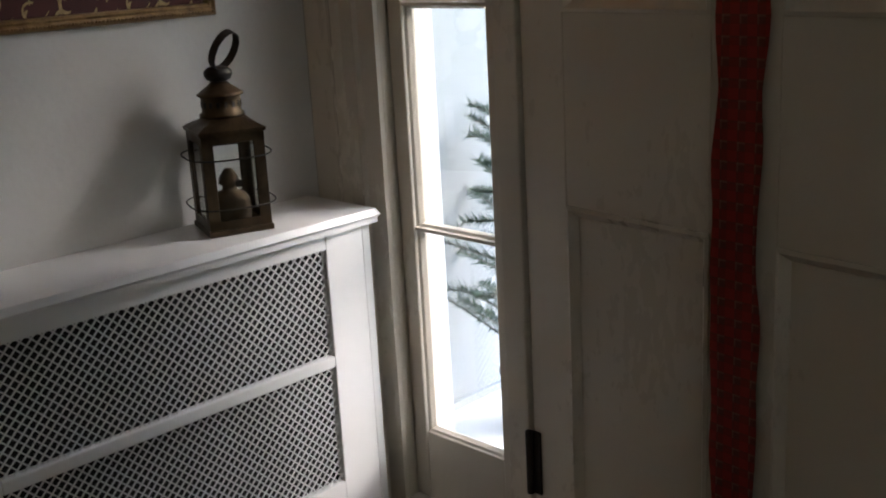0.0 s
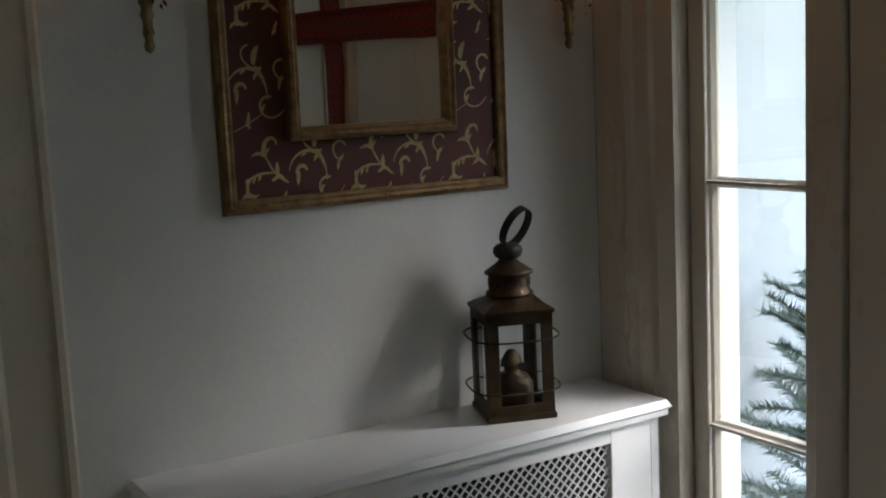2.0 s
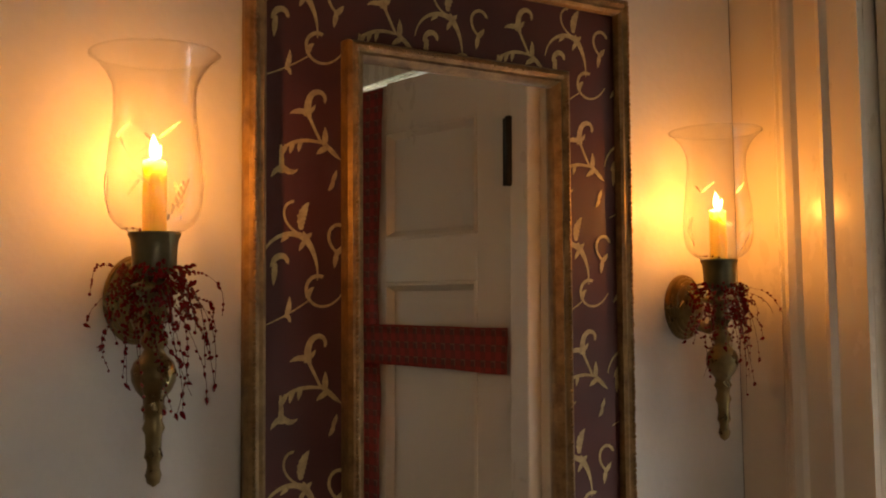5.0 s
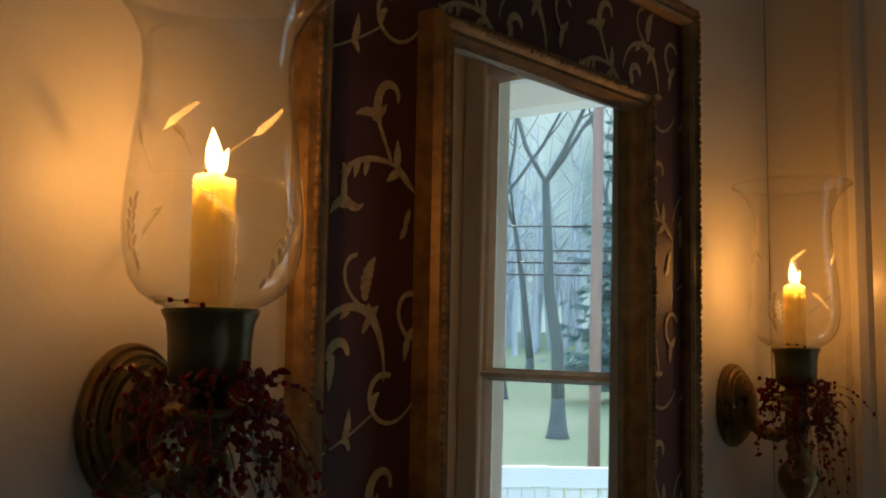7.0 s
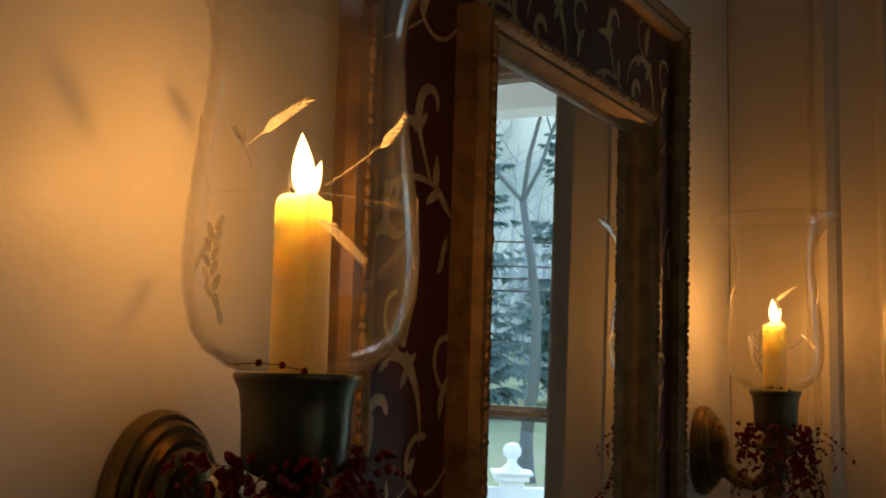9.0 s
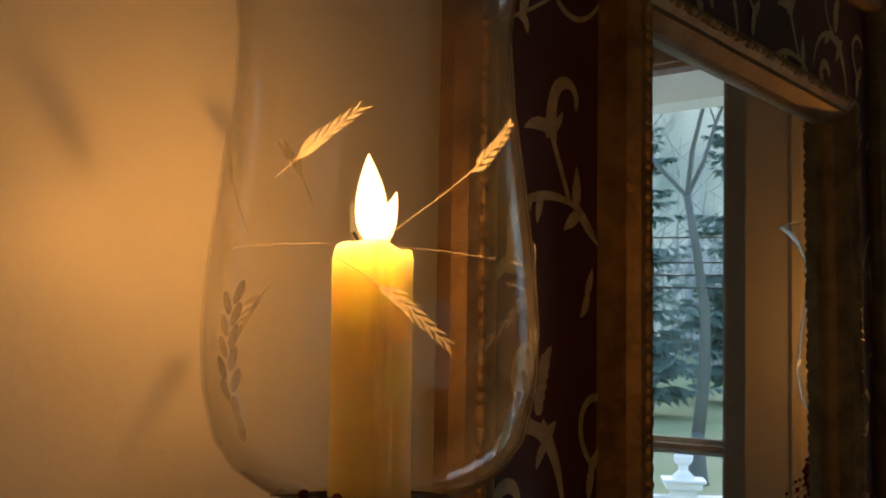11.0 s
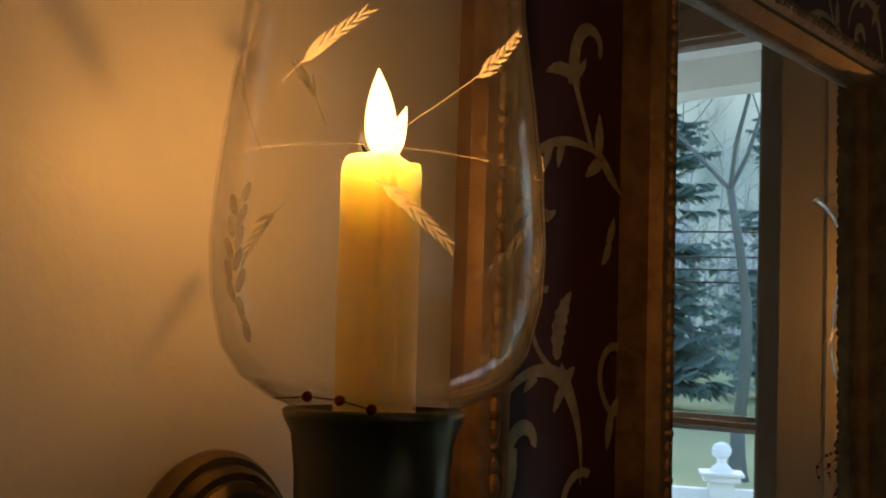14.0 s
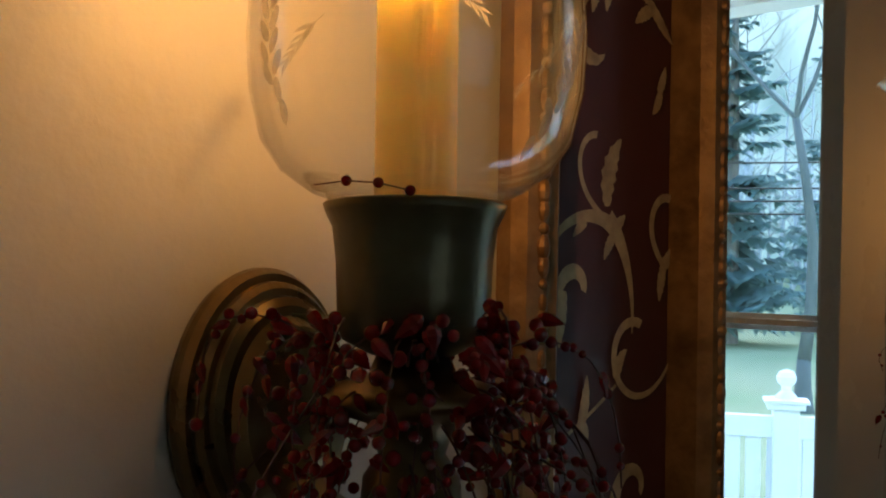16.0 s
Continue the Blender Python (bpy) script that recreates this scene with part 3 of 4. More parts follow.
    lathe(bm, [(0.0, 0.041), (0.006, 0.041), (0.009, 0.036), (0.034, 0.036), (0.037, 0.042), (0.040, 0.0425), (0.043, 0.038), (0.055, 0.020), (0.060, 0.016), (0.0605, 0.0)], 36, (0, 0, z1 + 0.0242))
    part("chimney", bm, LANTERN, t, smooth=True)
    bm = bmesh.new()
    lathe(bm, [(0.0608, 0.014), (0.064, 0.022), (0.072, 0.026), (0.079, 0.025), (0.085, 0.018), (0.088, 0.0)], 28, (0, 0, z1 + 0.0242))
    part("knob", bm, IRON, t, "black iron knob under the ring", smooth=True)
    # near-black slabs on the chimney stand in for shaded vent openings
    for k in range(16):
        a = 2 * math.pi * k / 16
        part("dark_vent_slab", boxes(((0.0355, -0.003, z1 + 0.042), (0.0368, 0.003, z1 + 0.052))), IRON, t).rotation_euler = (0, 0, a)
    # leaning carrying ring
    bm = bmesh.new()
    n = 40
    rows = []
    for k in range(n):
        a = 2 * math.pi * k / n
        rows.append([bm.verts.new(((0.034 + d) * math.cos(a), w, 0.040 + (0.034 + d) * math.sin(a))) for d, w in ((0, -0.007), (0, 0.007), (0.002, 0.007), (0.002, -0.007))])
    for a, b in zip(rows, rows[1:] + rows[:1]):
        for i in range(4):
            bm.faces.new((a[i], a[(i + 1) % 4], b[(i + 1) % 4], b[i]))
    ring = part("carrying_ring", bm, IRON, t, "black iron carrying ring", smooth=False)
    ring.matrix_basis = pose(0.0, 0.0, z1 + 0.102, 27, 0, 42)
    # guard wires looped round the body
    for z in (0.136, 0.050):
        bm = bmesh.new()
        pts = []
        for k in range(41):
            a = 2 * math.pi * k / 40
            c, q = math.cos(a), math.sin(a)
            pts.append(((h + 0.021) * math.copysign(abs(c) ** 0.75, c), (h + 0.012) * math.copysign(abs(q) ** 0.6, q), z + 0.003 * q))
        tube(bm, pts, 0.0015, 6)
        part("guard_wire", bm, IRON, t)
    # oil burner inside
    bm = bmesh.new()
    lathe(bm, [(0.0, 0.036), (0.004, 0.037), (0.040, 0.036), (0.052, 0.028), (0.058, 0.014), (0.066, 0.013), (0.070, 0.020), (0.080, 0.018), (0.092, 0.010), (0.096, 0.006)], 28, (0, 0.004, 0.0108))
    part("oil_burner", bm, LANTERN, t, smooth=True)
    bm = bmesh.new()
    lathe(bm, [(0.0, 0.002), (0.018, 0.002), (0.0185, 0.007), (0.022, 0.007)], 14, (0.012, 0.0, 0.082), axis="y")
    part("wick_knob", bm, IRON, t)
    return t


lantern()

# ---- mirror with its printed mount and two gilt frames ----
MX0, MX1, MZ0, MZ1 = -0.7594, -0.2152, 1.184, 2.008
IX0, IX1, IZ0, IZ1 = -0.6437, -0.3288, 1.2945, 1.8976
GX0, GX1, GZ0, GZ1 = IX0 + 0.0225, IX1 - 0.0225, IZ0 + 0.0225, IZ1 - 0.0225


def frame_side(x0, x1, z0, z1, side, prof, y):
    """One mitred side of a rectangular frame; the profile runs inwards from the outer edge."""
    c = [(x0, z0), (x1, z0), (x1, z1), (x0, z1)]
    o = [(1, 1), (-1, 1), (-1, -1), (1, -1)]
    a, b = side, (side + 1) % 4
    bm = bmesh.new()
    sweep(bm, prof, [((c[k][0], y, c[k][1]), (o[k][0], 0, o[k][1]), (0, -1, 0)) for k in (a, b)], closed=False)
    return bm, c[a], c[b], o[a], o[b]


def ornaments(bm, ca, cb, oa, ob, inset, y, step, r):
    """A row of small pressed leaf knobs along a frame side."""
    p = Vector((ca[0] + oa[0] * inset, y, ca[1] + oa[1] * inset))
    q = Vector((cb[0] + ob[0] * inset, y, cb[1] + ob[1] * inset))
    d = q - p
    n = int(d.length / step)
    along = d.normalized()
    for k in range(n):
        c = p + d * ((k + 0.5) / n)
        s = 0.8 + 0.4 * random.random()
        if k % 3:
            st = (1.5, 0.8, 0.8) if abs(along.x) > 0.5 else (0.8, 0.8, 1.5)
        else:
            st = (0.8, 0.9, 0.8)
        bead(bm, c, r * s, st, 8, 6)


mirror = thing("wall_mirror", "tall mirror in gilt frames with a burgundy scroll-patterned mount", "mirror")
part("backing", boxes(((MX0 + 0.018, -0.0143, MZ0 + 0.018), (MX1 - 0.018, -0.0125, MZ1 - 0.018))), DARK, mirror)
part("mount", boxes(((MX0 + 0.018, -0.0165, MZ0 + 0.018), (MX1 - 0.018, -0.0145, MZ1 - 0.018))), BURG, mirror, "burgundy patterned mount")
for k in range(4):
    bm, ca, cb, oa, ob = frame_side(MX0, MX1, MZ0, MZ1, k, [(0, 0), (0, 0.007), (0.003, 0.013), (0.009, 0.017), (0.014, 0.0145), (0.018, 0.016), (0.022, 0.0135), (0.024, 0.008), (0.024, 0.0045), (0.0175, 0.0045), (0.0175, 0.0)], -0.0122)
    ornaments(bm, ca, cb, oa, ob, 0.0085, -0.0288, 0.0072, 0.0030)
    part("outer_frame_rail", bm, GILT, mirror)
for k in range(4):
    bm, ca, cb, oa, ob = frame_side(IX0, IX1, IZ0, IZ1, k, [(0, 0), (0, 0.016), (0.0033, 0.022), (0.008, 0.024), (0.013, 0.020), (0.0165, 0.021), (0.0215, 0.012), (0.0225, 0.0072), (0.0225, 0.0)], -0.0168)
    ornaments(bm, ca, cb, oa, ob, 0.0078, -0.0402, 0.0070, 0.0029)
    part("inner_frame_rail", bm, GILT, mirror)
part("mirror_glass", boxes(((GX0 - 0.004, -0.0225, GZ0 - 0.004), (GX1 + 0.004, -0.0170, GZ1 + 0.004))), MIRROR, mirror, "silvered mirror glass")


# the mirror leans a little out from the wall, tilted to fit the camera's view
mirror.matrix_world = Matrix.Translation((0, -0.0126, MZ0)) @ Matrix.Rotation(0.012, 4, "X") @ Matrix.Translation((0, 0.0126, -MZ0))


class Print:
    """Raised ochre print on the mount: strokes in units of a wallpaper tile 320 wide and 965 high."""
    def __init__(self, x, z):
        self.x, self.z, self.k, self.s = x, z, 0, 0.000278

    def inside(self, x, z):
        if not (MX0 + 0.019 < x < MX1 - 0.019 and MZ0 + 0.019 < z < MZ1 - 0.019):
            return False
        return not (IX0 + 0.002 < x < IX1 - 0.002 and IZ0 + 0.002 < z < IZ1 - 0.002)

    def stroke(self, u, v, head, length, turn, late, w0, w1, w2, n=16, wave=0.0, name="scroll_stem"):
        """A tapered stroke: heading in degrees, total turn, late > 1 tightens towards the end."""
        y = -0.0168 - 0.00007 * self.k
        self.k += 1
        bm = bmesh.new()
        rows = []
        for i in range(n + 1):
            q = i / n
            a = radians(head + turn * q ** late)
            w = (w0 * (1 - q) ** 2 + 2 * w1 * q * (1 - q) * 1.6 + w2 * q * q) * (1 + wave * (1 if i % 2 else -1))
            nx, nv = -math.sin(a), -math.cos(a)
            ok = self.inside(self.x + self.s * u, self.z - self.s * v)
            rows.append([bm.verts.new((self.x + self.s * (u + sg * w * nx), y, self.z - self.s * (v + sg * w * nv))) for sg in (0.5, -0.5)] if ok else None)
            u += length / n * math.cos(a)
            v -= length / n * math.sin(a)
        for a, b in zip(rows, rows[1:]):
            if a and b:
                bm.faces.new((a[0], a[1], b[1], b[0]))
        if len(bm.faces) > 2:
            part(name, bm, SCROLL, mirror)
        else:
            bm.free()

    def lobe(self, u, v, head, length, turn=40, width=24):
        self.stroke(u, v, head, length, turn, 1.3, width * 0.6, width * 0.85, 2, 10, 0.10, "scroll_leaf")


def upper_spray(p):
    p.stroke(290, 260, 118, 120, 0, 1, 12, 8, 14)
    p.stroke(234, 165, 92, 185, -235, 2.2, 34, 16, 13)
    p.lobe(238, 150, 168, 85, 50, 26)
    p.lobe(240, 150, 45, 45, 20, 18)
    p.stroke(310, 268, 168, 215, 62, 1.3, 8, 14, 8)
    for u, v, h in ((205, 262, 250), (172, 272, 245), (142, 284, 240)):
        p.lobe(u, v, h, 48, 15, 22)
    p.stroke(118, 285, 275, 110, -10, 1, 10, 16, 22)
    p.lobe(118, 360, 305, 85, 110, 28)
    p.lobe(118, 370, 215, 60, 30, 22)
    p.lobe(305, 275, 82, 75, 15, 30)
    p.lobe(320, 280, 205, 60, 20, 26)
    p.lobe(310, 270, 318, 90, 5, 24)
    p.lobe(340, 415, 60, 50, 20, 22)
    p.lobe(345, 415, 250, 45, -30, 22)


def lower_spray(p):
    p.stroke(205, 612, 95, 118, -50, 1.0, 14, 40, 3, 12, 0.16)
    p.stroke(215, 640, 152, 200, -165, 2.0, 12, 5, 12)
    p.stroke(215, 640, 160, 235, 105, 1.0, 26, 8, 5)
    p.lobe(150, 640, 205, 40, 30, 18)
    p.stroke(80, 760, 75, 110, -190, 1.6, 12, 22, 14)
    p.lobe(95, 745, 265, 85, 0, 28)
    p.stroke(205, 632, 325, 200, -60, 0.7, 36, 9, 4)
    p.lobe(222, 655, 230, 48, 20, 22)
    p.lobe(215, 650, 30, 45, 20, 24)
    p.stroke(392, 850, 232, 330, -265, 1.5, 5, 9, 16, 26)
    p.lobe(232, 880, 80, 55, -60, 26)
    p.stroke(232, 890, 213, 195, -12, 1, 6, 4, 6)
    p.lobe(140, 955, 72, 85, 20, 26)
    p.lobe(150, 945, 285, 28, 10, 18)
    p.stroke(362, 700, 138, 200, -225, 1.5, 12, 9, 15)
    p.lobe(355, 705, 40, 55, 20, 26)
    p.lobe(360, 700, 255, 60, 10, 26)


for col in range(6):
    for row in range(-1, 4):
        for spray in (upper_spray, lower_spray):
            spray(Print(MX0 + 0.010 + 0.0965 * col, MZ1 - 0.153 + 0.134 * (col % 2) - 0.268 * row))

# ---- candle sconces ----
CHIM = [(0.0000, 0.0228), (0.0019, 0.0281), (0.0077, 0.0364), (0.0154, 0.0416), (0.0289, 0.0449), (0.0434, 0.0458), (0.0598, 0.0448), (0.0820, 0.0424), (0.1061, 0.0392), (0.1255, 0.0382), (0.1399, 0.0396), (0.1525, 0.0453), (0.1621, 0.0532), (0.1689, 0.0606)]


def chim_r(z):
    for (a, ra), (b, rb) in zip(CHIM, CHIM[1:]):
        if a <= z <= b:
            return ra + (rb - ra) * (z - a) / (b - a)
    return CHIM[-1][1]


def sconce(x, y, zr, wax, tongues):
    s = thing("candle_sconce", "aged brass wall sconce with flared glass chimney and lit candle", "candle sconce", "sconces beside the mirror")
    s.matrix_world = pose(x, y, zr)
    # cup
    bm = bmesh.new()
    lathe(bm, [(-0.0400, 0.0000), (-0.0400, 0.0111), (-0.0360, 0.0190), (-0.0320, 0.0205), (-0.0150, 0.0211), (-0.0060, 0.0222), (-0.0020, 0.0242), (0.0000, 0.0248), (0.0008, 0.0239), (-0.0020, 0.0222), (-0.0080, 0.0205), (-0.0300, 0.0194), (-0.0310, 0.0000)], 40)
    part("candle_cup", bm, CUP, s, smooth=True)
    # turned stem
    bm = bmesh.new()
    lathe(bm, [(-0.0402, 0.010), (-0.045, 0.012), (-0.048, 0.022), (-0.051, 0.026), (-0.054, 0.024), (-0.058, 0.012), (-0.066, 0.009), (-0.072, 0.013), (-0.078, 0.0135), (-0.084, 0.009), (-0.092, 0.0085), (-0.097, 0.012),
               (-0.103, 0.013), (-0.108, 0.009), (-0.114, 0.012), (-0.120, 0.0185), (-0.128, 0.0210), (-0.137, 0.0205), (-0.146, 0.0165), (-0.153, 0.0105), (-0.158, 0.0092), (-0.163, 0.0118), (-0.168, 0.0088), (-0.174, 0.0082),
               (-0.181, 0.0105), (-0.187, 0.0078), (-0.199, 0.0072), (-0.207, 0.0088), (-0.212, 0.0062), (-0.217, 0.0060), (-0.224, 0.0078), (-0.231, 0.0058), (-0.235, 0.0)], 28)
    part("stem", bm, BRASS, s, smooth=True)
    # wall plate and arm
    bm = bmesh.new()
    w = -y - 0.0128
    lathe(bm, [(-w, 0.0415), (-w + 0.003, 0.0424), (-w + 0.006, 0.0422), (-w + 0.009, 0.0405), (-w + 0.0092, 0.0382), (-w + 0.0112, 0.0380), (-w + 0.0135, 0.0362), (-w + 0.0138, 0.0340), (-w + 0.0160, 0.0336), (-w + 0.0180, 0.0310), (-w + 0.0183, 0.0280), (-w + 0.023, 0.0250), (-w + 0.027, 0.0150), (-w + 0.029, 0.0)], 60, (0, 0, -0.066), axis="y")
    for v in bm.verts:
        v.co.x = v.co.x * 0.78 + 0.007
        v.co.z = -0.060 + (v.co.z + 0.066) * 1.05
    part("wall_plate", bm, BRASS, s)
    bm = bmesh.new()
    tube(bm, [(0, w - 0.028, -0.076), (0, w - 0.040, -0.086), (0, w - 0.055, -0.090), (0, 0.012, -0.084), (0, 0.004, -0.074)], [0.008, 0.0075, 0.007, 0.007, 0.0075], 12)
    part("arm", bm, BRASS, s, smooth=True)
    # blown glass chimney, double walled
    bm = bmesh.new()
    pr = [(z + 0.0012, r) for z, r in CHIM] + [(z + 0.0012, r - 0.0008) for z, r in CHIM[::-1]]
    pr.insert(len(CHIM), (CHIM[-1][0] + 0.0022, CHIM[-1][1] - 0.0004))
    lathe(bm, pr, 64, close=True)
    g = part("glass_chimney", bm, GLASS, s, "clear flared glass chimney etched with wheat", smooth=True)
    g.visible_shadow = False
    # etched wheat on the glass
    def on_glass(a, z, out=0.0003):
        r = chim_r(z) + out
        return Vector((r * math.cos(a), r * math.sin(a), z + 0.0012))

    def along(stops, q):
        k = min(int(q * (len(stops) - 1)), len(stops) - 2)
        f = q * (len(stops) - 1) - k
        return [stops[k][i] + (stops[k + 1][i] - stops[k][i]) * f for i in (0, 1)]

    # wheat stalks that run round the glass: turn and height at three places, and where the ear begins
    stalks = (((-2.988, 0.0799), (-2.780, 0.0872), (-2.472, 0.0969), 0.30), ((-2.319, 0.0656), (-1.832, 0.0819), (-1.335, 0.0987), 0.52),
              ((-2.590, 0.0598), (-2.312, 0.0519), (-1.989, 0.0391), 0.40), ((-1.050, 0.0680), (-0.509, 0.0548), (0.102, 0.0359), 0.45),
              ((1.466, 0.0597), (1.602, 0.0541), (1.819, 0.0401), 0.30), ((1.732, 0.0736), (2.025, 0.0878), (2.200, 0.0970), 0.45),
              ((1.200, 0.0850), (1.330, 0.0950), (1.480, 0.1010), 0.40), ((0.144, 0.0855), (-0.135, 0.0692), (-0.631, 0.0553), 2.0),
              ((2.843, 0.0636), (-2.595 + 6.2832, 0.0632), (-1.20 + 6.2832, 0.0602), 2.0), ((-1.60, 0.0555), (-1.34, 0.0540), (-1.02, 0.0640), 2.0),
              ((2.95, 0.108), (2.90, 0.098), (2.86, 0.080), 2.0))
    for *stops, ear in stalks:
        bm = bmesh.new()
        thick = 0.00009 if ear > 1 else 0.00018
        tube(bm, [on_glass(*along(stops, k / 24)) for k in range(25)], thick, 4)
        n = 13 if ear < 1 else 0
        for k in range(n):
            q = ear + (1.0 - ear) * k / n
            p = on_glass(*along(stops, q))
            ahead = (on_glass(*along(stops, min(q + 0.03, 1.0))) - on_glass(*along(stops, q - 0.03))).normalized()
            out = Vector((p.x, p.y, 0)).normalized()
            side = out.cross(ahead).normalized() * (1 if k % 2 else -1)
            ln = 0.0062 * (1 - 0.45 * k / n)
            d = (ahead + side * 0.30).normalized()
            w = out.cross(d).normalized() * ln * 0.095
            b = p + side * 0.0002
            ring = [b - d * ln * 0.1, b + d * ln * 0.3 + w, b + d * ln * 0.7 + w * 0.7, b + d * ln * 1.1, b + d * ln * 0.7 - w * 0.7, b + d * ln * 0.3 - w]
            lo_ring = [bm.verts.new(v + out * 0.0001) for v in ring]
            hi_ring = [bm.verts.new(v + out * 0.0004) for v in ring]
            bm.faces.new(hi_ring)
            bm.faces.new(lo_ring[::-1])
            for i in range(6):
                bm.faces.new((lo_ring[i], lo_ring[(i + 1) % 6], hi_ring[(i + 1) % 6], hi_ring[i]))
        part("wheat_stalk" if ear > 1 else "wheat_ear", bm, ETCH, s, "etched stalk" if ear > 1 else "etched wheat ear")["kind"] = "stuff"
    # frosted oval leaves ground into the glass in drooping chains
    for stops in (((3.048, 0.0510), (3.009, 0.0350), (3.077, 0.0190)), ((-1.248, 0.0430), (-1.393, 0.0270), (-1.580, 0.0110)), ((0.75, 0.050), (0.70, 0.034), (0.62, 0.018))):
        n = 7
        for k in range(n):
            a, z = along(stops, k / (n - 1) * 0.999)
            for sg in ((-1, 1) if k < n - 2 else (0,)):
                bm = bmesh.new()
                ca, cz = a + sg * 0.050, z + sg * 0.0012
                ring = []
                for i in range(14):
                    t = 2 * math.pi * i / 14
                    ring.append(on_glass(ca + 0.038 * math.cos(t) + 0.028 * sg * math.sin(t), cz + 0.0030 * math.sin(t), 0.00045))
                bm.faces.new([bm.verts.new(v) for v in ring])
                bmesh.ops.solidify(bm, geom=bm.faces[:], thickness=0.0002)
                part("frosted_leaf", bm, FROST, s, "frosted oval leaf")
    # candle
    bm = bmesh.new()
    n = 80
    prof = [(-0.030, 0.0110), (0.0, 0.0112)] + [(wax * k / 14, 0.0111) for k in range(1, 14)] + [ (wax - 0.003, 0.0112), (wax - 0.0005, 0.0107), (wax, 0.0095), (wax - 0.0018, 0.0070), (wax - 0.0022, 0.0)]
    lathe(bm, prof, n)
    for v in bm.verts:
        a = math.atan2(v.co.y, v.co.x)
        if v.co.z > wax - 0.004 and v.co.length > 0.004:
            v.co.z += 0.0012 * math.sin(a * 2 + 0.6) + 0.0006 * math.sin(a * 5)
        # two runs of wax down the side
        for run, wide in ((-2.28, 0.10), (-2.05, 0.07)):
            off = (a - run - 0.04 * math.sin(v.co.z * 140)) / wide
            if abs(off) < 2 and 0.0 < v.co.z < wax - 0.001 and v.co.length > 0.004:
                k = 1 + 0.20 * math.exp(-off * off) * (0.7 + 0.5 * math.sin(v.co.z * 230 + run))
                v.co.x *= k
                v.co.y *= k
    part("candle", bm, WAX, s, "ivory wax candle with a drip", smooth=True)
    bm = bmesh.new()
    tube(bm, [(0, 0, wax - 0.003), (0.0002, 0, wax + 0.002), (0.001, 0.0004, wax + 0.005)], 0.0006, 6)
    part("wick", bm, IRON, s)
    bm = bmesh.new()
    tube(bm, [(-0.0030, 0.0026, wax - 0.003), (-0.0032, 0.0028, wax + 0.002), (-0.0042, 0.0034, wax + 0.004)], 0.0006, 6)
    part("wick", bm, IRON, s)
    # thin wall of wax left standing between the wicks
    bm = bmesh.new()
    tube(bm, [(0.0012, -0.0030, wax - 0.003), (0.0014, -0.0031, wax + 0.004), (0.0014, -0.0030, wax + 0.0085), (0.0014, -0.0030, wax + 0.0098)], [0.0017, 0.0014, 0.0011, 0.0004], 10)
    part("wax_spike", bm, WAX, s, "thin standing wax spike", smooth=True)
    # fire-polished lip of the chimney
    bm = bmesh.new()
    tube(bm, [(0.0608 * math.cos(k * math.pi / 24), 0.0608 * math.sin(k * math.pi / 24), 0.1692) for k in range(49)], 0.0009, 8)
    part("chimney_lip", bm, GLASS, s, "rounded glass lip", smooth=True)
    # flame: a tall tongue, beside it a smaller one
    bm = bmesh.new()
    for lean, hh, rr, ox in tongues:
        rows = []
        for i in range(13):
            q = i / 12
            r = rr * 2.6 * math.sqrt(q + 0.03) * (1.0 - q) + 0.0001
            cx = ox + lean * q ** 1.5
            rows.append([bm.verts.new((cx * 0.73 + r * math.cos(2 * math.pi * k / 12), -cx * 0.68 + r * math.sin(2 * math.pi * k / 12), wax + 0.0020 + hh * q)) for k in range(12)])
        for a, b in zip(rows, rows[1:]):
            for k in range(12):
                bm.faces.new((a[k], a[(k + 1) % 12], b[(k + 1) % 12], b[k]))
        bm.faces.new(rows[0][::-1])
        bm.faces.new(rows[-1])
    fl = part("flame", bm, FLAME, s, "bright yellow candle flame", smooth=True)
    fl.visible_shadow = False
    ld = bpy.data.lights.new("candle_light", "POINT")
    ld.energy, ld.color, ld.shadow_soft_size = CANDLE_W, (1.0, 0.425, 0.092), 0.0045
    lo = new("candle_light", ld)
    lo.parent = s
    lo.location = (0, 0, wax + 0.013)
    return s


CANDLE_W = 0.165
sconce(-0.8777, -0.0919, 1.6685, 0.0686, ((-0.0012, 0.0240, 0.0043, -0.0004), (0.0030, 0.0135, 0.0022, 0.0034)))
sconce(-0.1205, -0.0900, 1.6605, 0.0654, ((-0.0016, 0.0225, 0.0042, -0.0006), (0.0040, 0.0135, 0.0024, 0.0030)))


# ---- berry garlands hung on the sconces ----
def berry_mesh():
    bm = bmesh.new()
    bead(bm, (0, 0, 0), 1.0, (1, 1, 1), 10, 7)
    bmesh.ops.recalc_face_normals(bm, faces=bm.faces[:])
    me = bpy.data.meshes.new("berry")
    bm.to_mesh(me)
    bm.free()
    me.polygons.foreach_set("use_smooth", [True] * len(me.polygons))
    me.materials.append(BERRY)
    return me


def bud_mesh():
    """A faceted drop, pointed at the lower end."""
    bm = bmesh.new()
    lathe(bm, [(-1.5, 0.05), (-0.9, 0.45), (-0.1, 0.85), (0.5, 0.80), (0.9, 0.42), (1.05, 0.08)], 6)
    bmesh.ops.recalc_face_normals(bm, faces=bm.faces[:])
    me = bpy.data.meshes.new("bud")
    bm.to_mesh(me)
    bm.free()
    me.materials.append(BERRY)
    return me


BERRY_MESH, BUD_MESH = berry_mesh(), bud_mesh()


